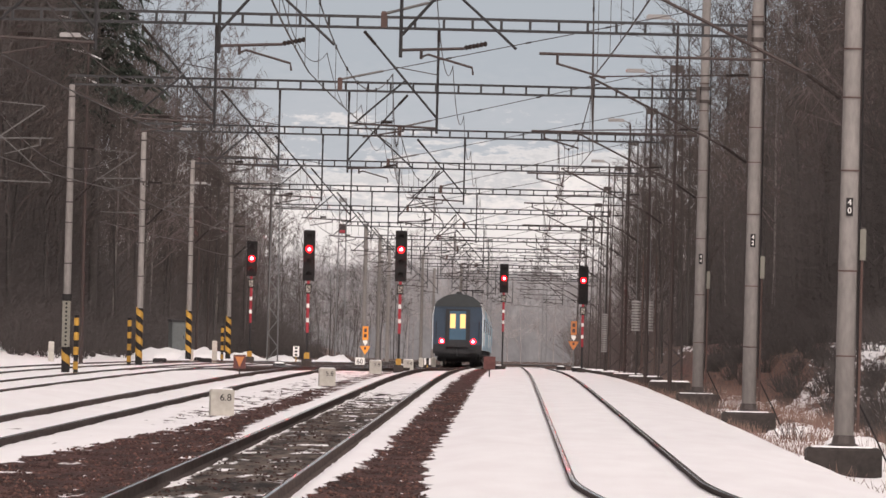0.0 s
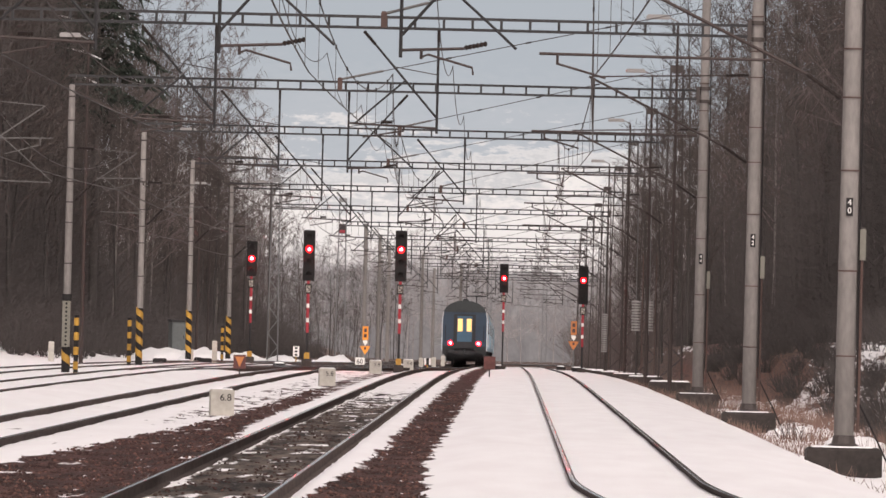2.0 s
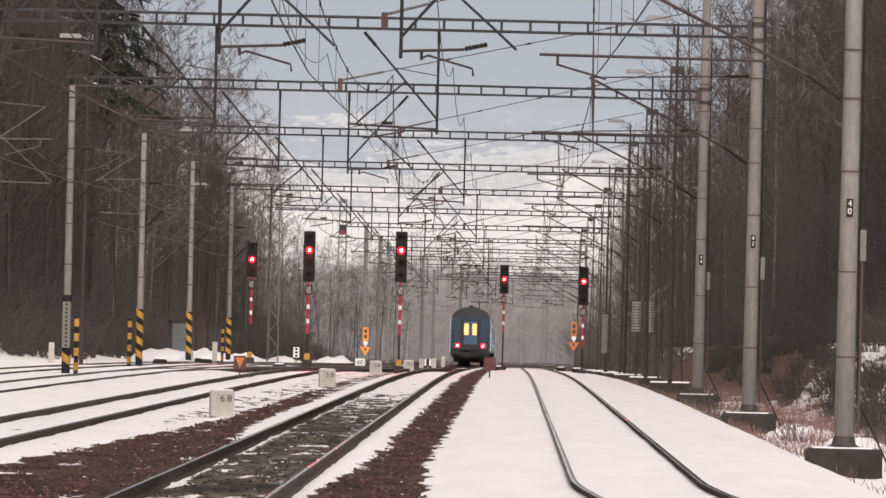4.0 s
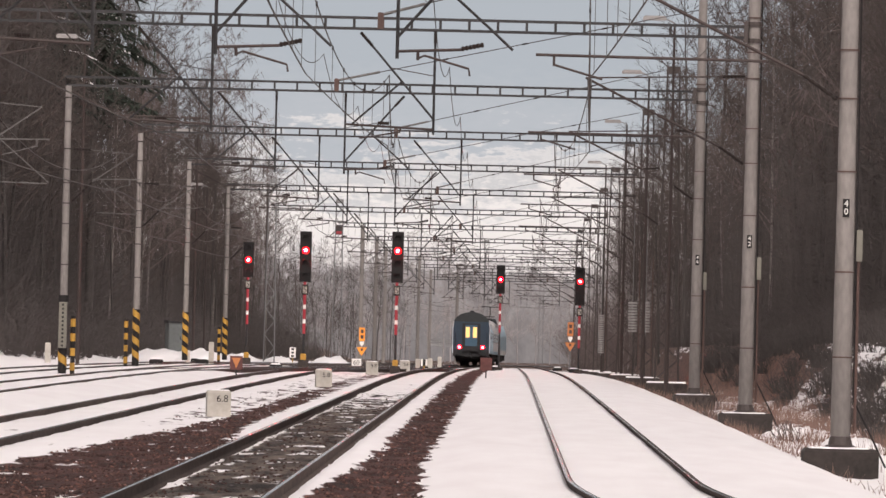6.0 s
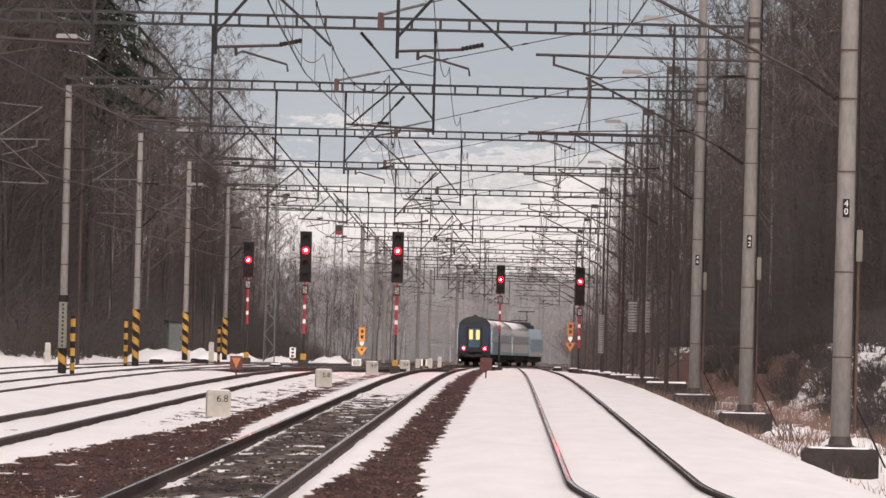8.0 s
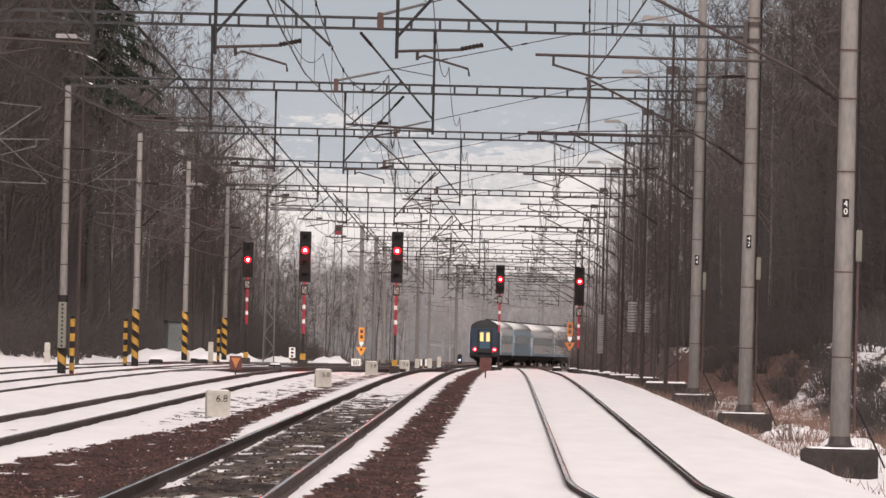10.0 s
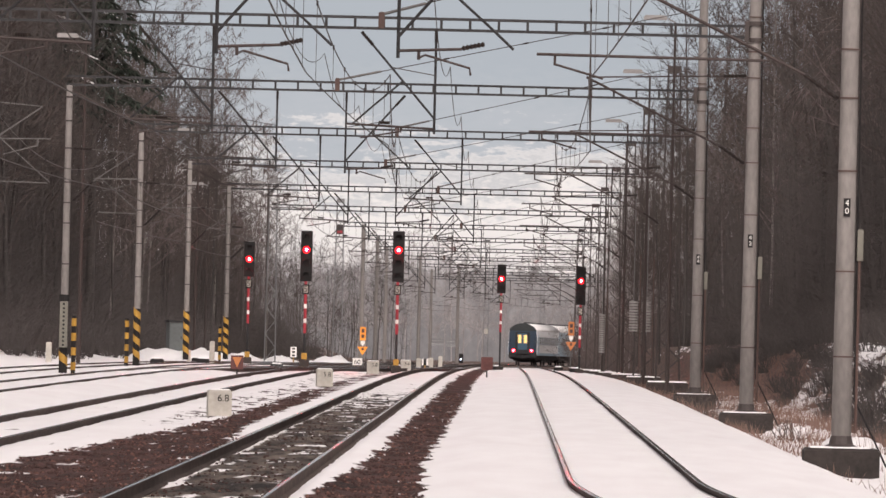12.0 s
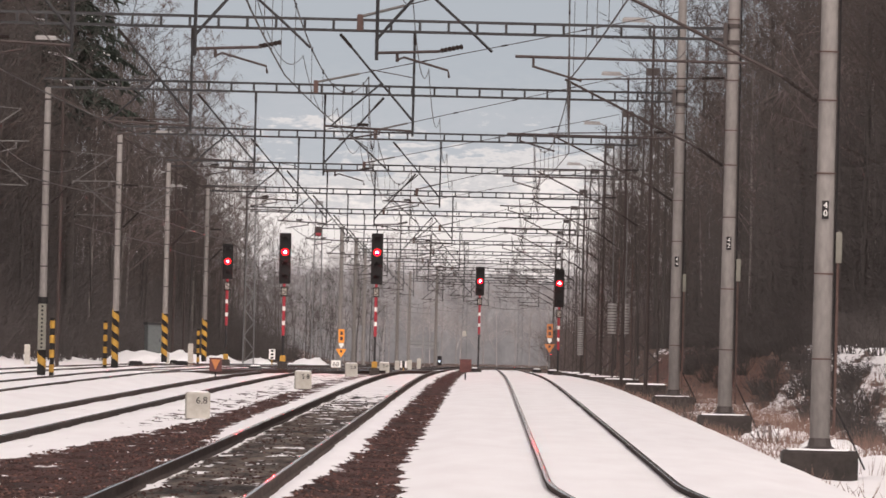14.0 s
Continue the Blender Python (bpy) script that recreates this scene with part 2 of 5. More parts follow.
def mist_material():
    """Woods so far off in the mist that only pale stems and a grey veil are left; the mist is painted as glow, paler
    with height.
    """
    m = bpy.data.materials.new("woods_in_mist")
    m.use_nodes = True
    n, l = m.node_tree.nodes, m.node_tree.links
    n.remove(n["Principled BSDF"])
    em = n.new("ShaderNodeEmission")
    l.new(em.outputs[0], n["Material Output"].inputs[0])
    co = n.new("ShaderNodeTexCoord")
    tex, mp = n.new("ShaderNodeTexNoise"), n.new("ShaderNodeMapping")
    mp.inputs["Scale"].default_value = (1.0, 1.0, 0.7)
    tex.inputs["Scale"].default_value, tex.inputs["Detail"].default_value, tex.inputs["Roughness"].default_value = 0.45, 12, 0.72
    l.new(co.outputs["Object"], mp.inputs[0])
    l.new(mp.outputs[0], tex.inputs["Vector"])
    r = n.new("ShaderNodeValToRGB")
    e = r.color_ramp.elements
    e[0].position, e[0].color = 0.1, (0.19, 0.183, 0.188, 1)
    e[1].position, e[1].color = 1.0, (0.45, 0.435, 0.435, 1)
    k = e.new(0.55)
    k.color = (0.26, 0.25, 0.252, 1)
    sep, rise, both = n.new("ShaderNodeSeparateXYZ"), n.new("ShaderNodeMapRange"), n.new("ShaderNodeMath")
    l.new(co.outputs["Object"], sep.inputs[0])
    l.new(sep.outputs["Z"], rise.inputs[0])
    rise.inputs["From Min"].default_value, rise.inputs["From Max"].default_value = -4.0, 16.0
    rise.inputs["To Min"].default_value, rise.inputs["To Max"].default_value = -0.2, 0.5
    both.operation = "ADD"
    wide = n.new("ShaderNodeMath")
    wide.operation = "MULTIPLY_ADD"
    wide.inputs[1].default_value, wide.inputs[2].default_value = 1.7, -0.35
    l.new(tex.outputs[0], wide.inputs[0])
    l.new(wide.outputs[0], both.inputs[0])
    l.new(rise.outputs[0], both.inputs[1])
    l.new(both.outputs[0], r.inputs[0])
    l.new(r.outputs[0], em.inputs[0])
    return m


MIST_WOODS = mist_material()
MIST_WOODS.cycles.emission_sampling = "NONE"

# ---- mesh helpers ----
class Geo:
    """Collects vertices and faces of one mesh."""

    def __init__(self):
        self.v, self.f = [], []

    def box(self, x0, x1, y0, y1, z0, z1):
        b = len(self.v)
        self.v += [(x, y, z) for z in (z0, z1) for y in (y0, y1) for x in (x0, x1)]
        self.f += [tuple(b + i for i in q) for q in ((0, 2, 3, 1), (4, 5, 7, 6), (0, 1, 5, 4), (2, 6, 7, 3), (0, 4, 6, 2), (1, 3, 7, 5))]
        return self

    def chamfered(self, x0, x1, y0, y1, z0, z1, c):
        """A box with its upper rim bevelled off."""
        rings = [[(x0, y0), (x1, y0), (x1, y1), (x0, y1)], [(x0, y0), (x1, y0), (x1, y1), (x0, y1)],
                 [(x0 + c, y0 + c), (x1 - c, y0 + c), (x1 - c, y1 - c), (x0 + c, y1 - c)]]
        return self.loft([[(x, y, z) for x, y in r] for r, z in zip(rings, (z0, z1 - c, z1))])

    def loft(self, rings, caps=True, closed=True):
        b, k = len(self.v), len(rings[0])
        for r in rings:
            self.v += [tuple(p) for p in r]
        for i in range(len(rings) - 1):
            for j in range(k if closed else k - 1):
                a, c = b + i * k + j, b + i * k + (j + 1) % k
                self.f.append((a, c, c + k, a + k))
        if caps:
            self.f.append(tuple(b + j for j in reversed(range(k))))
            self.f.append(tuple(b + (len(rings) - 1) * k + j for j in range(k)))
        return self

    def tube(self, points, radii, sides=8, caps=True):
        """A round bar along the points; radii: one for all or one a point."""
        pts = [Vector(p) for p in points]
        if isinstance(radii, (int, float)):
            radii = [radii] * len(pts)
        rings = []
        for i, p in enumerate(pts):
            way = (pts[min(i + 1, len(pts) - 1)] - pts[max(i - 1, 0)]).normalized()
            side = way.cross(Vector((0, 0, 1)) if abs(way.z) < 0.9 else Vector((1, 0, 0))).normalized()
            up = side.cross(way)
            rings.append([p + (side * math.cos(a) + up * math.sin(a)) * radii[i] for a in (math.tau * j / sides for j in range(sides))])
        return self.loft(rings, caps)

    def spike(self, a, b, r):
        """A fine twig or blade: three-sided, running out to a point."""
        a, b = Vector(a), Vector(b)
        way = (b - a).normalized()
        side = way.cross(Vector((0.3, 0.2, 1)) if abs(way.z) < 0.9 else Vector((1, 0, 0))).normalized() * r
        up = side.cross(way)
        k = len(self.v)
        self.v += [tuple(a + side), tuple(a - side * 0.5 + up * 0.87), tuple(a - side * 0.5 - up * 0.87), tuple(b)]
        self.f += [(k, k + 1, k + 3), (k + 1, k + 2, k + 3), (k + 2, k, k + 3)]
        return self

    def disc(self, centre, radius, axis="y", sides=16, depth=0.02):
        c = Vector(centre)
        d = {"x": Vector((1, 0, 0)), "y": Vector((0, 1, 0)), "z": Vector((0, 0, 1))}[axis] * depth / 2
        return self.tube([c - d, c + d], radius, sides)

    def mesh(self, name, mat):
        m = bpy.data.meshes.new(name)
        m.from_pydata(self.v, [], self.f)
        m.validate()
        if mat:
            m.materials.append(mat)
        return m


def part(name, geo, mat, parent=None, label="", smooth=False):
    """Links one mesh as an object, under a thing or a part where one is given."""
    data = geo if isinstance(geo, bpy.types.Mesh) else geo.mesh(name, mat)
    if smooth:
        data.shade_smooth()
    ob = new(name, data)
    if parent:
        ob.parent = parent
    return tagged(ob, label)


def thing(name, m, label, category, group="", kind=""):
    ob = new(name)
    ob.matrix_basis = m
    return tagged(ob, label, category, group, kind)


def writing(name, text, size, mat, parent, m, depth=0.004):
    """Characters in the built-in font as a mesh, facing -y in the parent's space."""
    cu = bpy.data.curves.new(name, "FONT")
    cu.body, cu.size, cu.extrude, cu.align_x, cu.align_y = text, size, depth, "CENTER", "CENTER"
    tmp = new(name, cu)
    data = bpy.data.meshes.new_from_object(tmp.evaluated_get(bpy.context.evaluated_depsgraph_get()))
    bpy.data.objects.remove(tmp)
    data.materials.append(mat)
    ob = new(name, data)
    ob.parent = parent
    ob.matrix_basis = m @ pose(0, 0, 0, 90, 0, 0)
    return ob


# ---- lie of the land ----
def soft(v, w):
    return w * math.log1p(math.exp(max(-40.0, min(40.0, v / w)))) if v / w < 40 else v


def rail_level(y):
    """Height of the rail heads: level to the crest, then falling 4.5 in a thousand."""
    return -0.0045 * (soft(y - 287.0, 30.0) - soft(y - 1100.0, 60.0))


def ease(a, b, v):
    t = max(0.0, min(1.0, (v - a) / (b - a)))
    return t * t * (3 - 2 * t)


def main_line(y):
    """Centre of the track that the train takes: straight, then a wide right-hand curve."""
    return -3.15 + 0.4 * ease(300, 640, y) + (0.000388 * (y - 668) ** 2 if y > 668 else 0.0)


def bend(y):
    """Side shift of everything that follows the curve beyond the straight."""
    return 0.000388 * (y - 668) ** 2 if y > 668 else 0.0


def right_line(y):
    return 1.5 + bend(y) + 0.22 * max(0.0, (92 - max(y, 78)) / 10) ** 1.6


LINES = {"second": lambda y: -7.85 + bend(y) + 3.9 * ease(360, 560, y), "third": lambda y: -11.8 + 0.4 * ease(190, 330, y) + 3.4 * ease(330, 520, y) + bend(y),
         "fourth": lambda y: -15.15 + 0.75 * ease(220, 330, y) + 3.0 * ease(330, 480, y) + bend(y)}


def ground_height(x, y):
    x0 = x - bend(y)
    z = rail_level(y) - 0.15
    z += 0.075 * (1 - ease(1.9, 2.6, abs(x0 - 1.5)))       # snow packed up to the rail heads
    z += 0.035 * (1 - ease(1.3, 1.9, abs(x0 + 7.85)))
    z += 0.06 * ease(0.86, 0.95, abs(x0 + 3.15)) * (1 - ease(1.1, 1.5, abs(x0 + 3.15)))
    z += 0.02 * noise.noise(Vector((x * 3.0, y * 0.9, 4.0))) * (1 - ease(3.0, 4.2, abs(x0 + 5.0))) * (1 - ease(200, 260, y))
    z -= 0.45 * ease(4.2, 5.7, x0)                       # shoulder beyond the outer track
    z += 2.05 * ease(8.3, 9.9, x0) + 26.0 * ease(12.5, 33, x0)  # bank under the woods
    z += 0.17 * ease(9.4, 10.6, -x0)
    z += 1.4 * ease(20.0, 26.0, -x) + 26.0 * ease(25.5, 52.0, -x) * (1 - ease(600, 740, y))  # wooded slope
    rough = 0.02 + 0.16 * ease(4.2, 7.0, x0) + 0.1 * ease(17.0, 22.0, -x0)
    z += rough * (noise.fractal(Vector((x * 0.45, y * 0.09, 0.0)), 0.8, 2.0, 3))
    return z


def bare_amount(x, y):
    """Where the snow has gone: 0 covered, 1 bare."""
    x0 = x - bend(y)
    b = 0.0
    if -4.2 < x0 < -2.1:
        b = 0.7 * (1 - ease(0.58, 0.78, abs(x0 + 3.15)))
        b *= 1 - 0.7 * ease(150, 260, y)
    near = 0.22 * ease(110, 80, y)
    band = 0.8 * (1 - ease(0.2 + near, 0.66 + near, abs(x0 + 1.47)))
    b = max(b, band)
    wide = ease(150, 100, y)
    strip = 0.78 * (1 - ease(0.2 + 0.65 * wide, 0.72 + 1.0 * wide, abs(x0 + 5.05 + 0.02 * wide)))
    b = max(b, strip * (1 - 0.25 * ease(130, 260, y)))
    b = max(b, 0.44 * ease(-6.9, -6.3, x0) * (1 - ease(-5.6, -5.2, x0)) * ease(120, 150, y) * (1 - ease(300, 360, y)))
    b = max(b, 0.22 * (1 - ease(1.3, 2.0, abs(x0 + 7.6))) * (1 - ease(240, 300, y)))
    verge = 0.25 + 0.24 * noise.noise(Vector((x * 0.45, y * 0.06, 7.0))) - 0.1 * (1 - ease(150, 190, y))
    verge += 0.27 * ease(7.7, 8.3, x0) - 0.2 * ease(9.3, 10.0, x0) + 0.12 * ease(235, 260, y) + 0.25 * ease(225, 260, y) * ease(7.7, 8.5, x0) + 0.45 * ease(10.8, 11.8, x0)
    b = max(b, verge * ease(4.8, 5.5, x0) * ease(100, 135, y))
    b = max(b, 0.68 * ease(21.0, 24.5, -x0))
    b = max(b, (0.4 * ease(430, 520, y) if x0 > -9 else 0.0) + 0.75 * ease(545, 600, y))
    return b

# ---- ground, woods backdrop ----
def build_ground():
    xs = [-2500, -1200, -600, -300, -150, -100, -70, -50]
    xs += [-40 + 0.8 * i for i in range(35)] + [-12 + 0.25 * i for i in range(13)] + [-8.8 + 0.1 * i for i in range(122)] + [3.4 + 0.2 * i for i in range(23)] + [8 + 0.6 * i for i in range(40)]
    xs += [32, 40, 60, 100, 150, 300, 600, 1200, 2500]
    ys = [-2000, -600, -200, -50, 20] + [60 + 0.9 * i for i in range(200)] + [240 + 2 * i for i in range(90)] + [420 + 4 * i for i in range(120)] + [900, 950, 1000, 1100, 1300, 1700, 2300, 3000, 4200]
    g = Geo()
    for y in ys:
        for x in xs:
            g.v.append((x, y, ground_height(x, y)))
    k = len(xs)
    g.f = [(j * k + i, j * k + i + 1, (j + 1) * k + i + 1, (j + 1) * k + i) for j in range(len(ys) - 1) for i in range(k - 1)]
    data = g.mesh("ground", SNOW_GROUND)
    a = data.attributes.new("bare", "FLOAT", "POINT")
    a.data.foreach_set("value", [bare_amount(v[0], v[1]) for v in g.v])
    a = data.attributes.new("grass", "FLOAT", "POINT")
    a.data.foreach_set("value", [max(ease(4.2, 5.0, v[0] - bend(v[1])), ease(20.0, 23.0, -v[0]), ease(560, 640, v[1])) for v in g.v])
    a = data.attributes.new("mud", "FLOAT", "POINT")
    a.data.foreach_set("value", [1 - ease(0.66, 0.76, abs(v[0] - main_line(v[1]))) for v in g.v])
    tagged(part("ground", data, None, smooth=True), "snow-covered railway ground with melted strips of brown ballast", "ground", kind="structure")


build_ground()


def build_hill():
    g = Geo()
    n = 60
    for i in range(n + 1):
        x = -1600 + 3200 * i / n
        top = 330 + 60 * noise.noise(Vector((i * 0.15, 3.0, 0.0)))
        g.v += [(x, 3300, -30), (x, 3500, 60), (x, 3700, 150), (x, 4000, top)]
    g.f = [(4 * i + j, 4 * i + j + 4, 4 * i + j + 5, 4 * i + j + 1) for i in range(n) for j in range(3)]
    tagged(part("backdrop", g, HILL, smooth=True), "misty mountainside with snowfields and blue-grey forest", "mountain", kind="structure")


build_hill()


def build_mist_woods():
    """The far woods that close the view beyond the curve, drowned in mist."""
    g = Geo()
    n = 900
    for i in range(n + 1):
        x = -110 + 260 * i / n
        top = 8.6 + 2.2 * noise.fractal(Vector((i * 0.02, 0.0, 5.0)), 1.0, 2.0, 4) + 0.9 * noise.fractal(Vector((i * 0.31, 1.0, 0.0)), 0.7, 2.0, 4)
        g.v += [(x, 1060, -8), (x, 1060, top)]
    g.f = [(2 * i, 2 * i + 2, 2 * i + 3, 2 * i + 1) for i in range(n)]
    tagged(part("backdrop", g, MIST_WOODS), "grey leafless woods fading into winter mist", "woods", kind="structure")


build_mist_woods()


# ---- tracks ----
def rail_geo(line, side, y0, y1, lift=0.0, sag=0.0065):
    """A flat-bottomed rail (foot, web and head) along a line, and its running surface."""
    body, top = Geo(), Geo()
    prof = [(-0.07, -0.16), (0.07, -0.16), (0.07, -0.145), (0.012, -0.125), (0.012, -0.04), (0.036, -0.03), (0.036, -0.004), (-0.036, -0.004), (-0.036, -0.03), (-0.012, -0.04), (-0.012, -0.125), (-0.07, -0.145)]
    crown = [(-0.029, -0.008), (0.029, -0.008)] + [(0.029 - 0.058 * k / 8, 0.004 - sag * (1 - k / 4) ** 2) for k in range(9)]
    rings, tops = [], []
    y = y0
    while y <= y1:
        c = line(y) + side * 0.7525
        z = rail_level(y) + lift
        rings.append([(c + a, y, z + b) for a, b in prof])
        tops.append([(c + a, y, z + b) for a, b in crown])
        y += 1.5 if y < 120 else 4.0
    body.loft(rings)
    top.loft(tops)
    return body, top


def build_track(line, label, y0, y1, lift=0.0, sag=0.0065):
    tr = thing("railway_track", Matrix(), label, "railway track", "tracks of the station", "structure")
    for side in (-1, 1):
        body, top = rail_geo(line, side, y0, y1, lift, sag)
        r = part("rail", body, RAIL_SIDE, tr, smooth=False)
        part("rail_head", top, RAIL_TOP, r, "polished running surface", True)
    return tr


MAIN_TRACK = build_track(main_line, "rusty-sided rails in dirty half-thawed ballast", -60, 1000)
RIGHT_TRACK = build_track(right_line, "polished rails half buried in clean snow", -60, 1000, 0.0, 0.0033)
for key, lab in (("second", "dark rails in trodden snow beside brown ballast"), ("third", "thin dark rails across snowy yard"), ("fourth", "thin dark rails along edge of snowy yard")):
    build_track(LINES[key], lab, -60, 700, 0.0 if key == "second" else 0.07)
build_track(lambda y: -7.8 + 4.9 * ease(300, 410, y) + bend(y), "dark crossover rails between the yard and the main line", 298, 420)
build_track(lambda y: -11.5 + 3.9 * ease(255, 350, y), "dark crossover rails through trodden snow", 255, 352, 0.045)

# ---- overhead line gantries ----
GANTRY_Y = [130.0, 182.0, 232.0, 285.0, 336.0, 386.0, 438.0, 490.0, 542.0, 594.0, 646.0, 698.0, 750.0, 802.0]
LEFT_X = [-12.5, -12.8, -13.05, -13.4, -13.7, -13.8, -13.2, -10.6, -10.1, -10.0, -10.1, -8.3, -7.5, -15.0]
BEAM_Z, POLE_X = 8.63, 5.5
MESHES = {}


def shared(key, make, mat):
    """One mesh for all pieces that look alike."""
    if key not in MESHES:
        MESHES[key] = make().mesh(key, mat)
    return MESHES[key]


def pole_geo(h, r0, r1):
    return Geo().tube([(0, 0, 0.0), (0, 0, h * 0.33), (0, 0, h * 0.66), (0, 0, h)], [r0, r0 - (r0 - r1) * 0.33, r0 - (r0 - r1) * 0.66, r1], 16)


def insulator(parent, a, b):
    """A ribbed porcelain insulator between two points."""
    g, a, b = Geo(), Vector(a), Vector(b)
    pts, rad = [], []
    for i in range(13):
        pts.append(a.lerp(b, i / 12))
        rad.append(0.046 if i % 2 else 0.028)
    part("insulator", g.tube(pts, rad, 8), PORCELAIN, parent)


def lattice_geo(h, wide, top):
    g = Geo()
    for sx in (-1, 1):
        for sy in (-1, 1):
            g.tube([(sx * wide / 2, sy * wide / 2, 0), (sx * top / 2, sy * top / 2, h)], 0.03, 4)
    z = 0.1
    flip = 1
    while z < h - 0.7:
        u, v = z / h, min(1, (z + 0.75) / h)
        a, b = (wide + (top - wide) * u) / 2, (wide + (top - wide) * v) / 2
        for sy in (-1, 1):
            g.tube([(-flip * a, sy * a, z), (flip * b, sy * b, z + 0.75)], 0.018, 4)
            g.tube([(sy * a, -flip * a, z), (sy * b, flip * b, z + 0.75)], 0.018, 4)
        flip = -flip
        z += 0.75
    g.box(-top / 2 - 0.04, top / 2 + 0.04, -top / 2 - 0.04, top / 2 + 0.04, h - 0.25, h)
    return g


def cantilever(parent, x, s, reach, low, high, mat, reg=0.6, ext=1.3, slim=1.0):
    """A hinged bracket on a pole: sloping tube, tie, registration tube and steady arm; s: the side on which it hangs."""
    tip = (x + s * reach, 0, high - 0.1)
    root = (x + s * 0.18, 0, low)
    tube = Geo().tube([(x + s * 0.75, 0, low + (high - low) * 0.75 / reach), tip], 0.032 * slim, 6)
    b = part("bracket_tube", tube, mat, parent)
    insulator(b, root, (x + s * 0.75, 0, low + (high - low) * 0.75 / reach))
    t = part("tie_rod", Geo().tube([(x + s * 0.7, 0, high), tip], 0.02 * slim, 6), mat, parent)
    insulator(t, (x + s * 0.18, 0, high + 0.02), (x + s * 0.7, 0, high))
    z = low + reg
    part("registration_tube", Geo().tube([(x + s * (0.18 + 0.3 * reach), 0, z), (x + s * (reach + ext), 0, z + 0.02)], 0.028 * slim, 6).tube([(x + s * (reach + ext - 0.3), 0, z), (x + s * (reach + ext - 0.3), 0, z - 0.16)], 0.025, 6), mat, parent)
    part("steady_arm", Geo().tube([(x + s * (reach + ext - 0.3), 0, z - 0.14), (x + s * (reach + ext - 1.1), 0, z - 0.36)], 0.022 * slim, 6), mat, parent)


def drop_post(parent, x, s):
    """A post hung from the beam with a slanting strut and a registration arm towards side s."""
    p = part("drop_post", Geo().tube([(x, 0, BEAM_Z - 0.1), (x, 0, 6.1)], 0.034, 6), DARK_STEEL, parent)
    strut = Geo().tube([(x + s * 1.45, 0, 8.12), (x, 0, 6.45)], 0.03, 6)
    strut.tube([(x + s * 0.75, 0, 7.3), (x + s * 1.55, 0, 6.6), (x + s * 1.9, 0, 6.28)], 0.026, 6)
    part("strut", strut, DARK_STEEL, p)
    insulator(p, (x + s * 1.72, 0, 8.42), (x + s * 1.45, 0, 8.12))
    insulator(p, (x, 0, BEAM_Z - 0.14), (x, 0, BEAM_Z - 0.42))
    part("tie_wire", Geo().tube([(x, 0, 7.45), (x + s * 1.02, 0, 7.62)], 0.012, 5), WIRE, p)
    if s > 0:
        t = part("registration_tube", Geo().tube([(x, 0, 6.22), (x + 1.05, 0, 6.27)], 0.028, 6).tube([(x + 0.34, 0, 6.23), (x + 0.34, 0, 6.08)], 0.03, 6), TUBE, p)
        part("steady_arm", Geo().tube([(x + 0.36, 0, 6.12), (x + 0.45, 0, 6.16), (x + 1.18, 0, 5.96), (x + 1.2, 0, 5.84)], 0.022, 6), TUBE, p)
        insulator(t, (x + 1.05, 0, 6.28), (x + 1.42, 0, 6.36))
    else:
        t = part("registration_tube", Geo().tube([(x, 0, 6.22), (x - 2.05, 0, 6.3)], 0.03, 6).tube([(x - 0.75, 0, 6.25), (x - 0.78, 0, 6.12)], 0.026, 6), TUBE, p)
        part("steady_arm", Geo().tube([(x - 0.8, 0, 6.14), (x - 1.7, 0, 5.98)], 0.022, 6), TUBE, p)
        insulator(t, (x - 1.02, 0, 6.34), (x - 1.28, 0, 6.34))


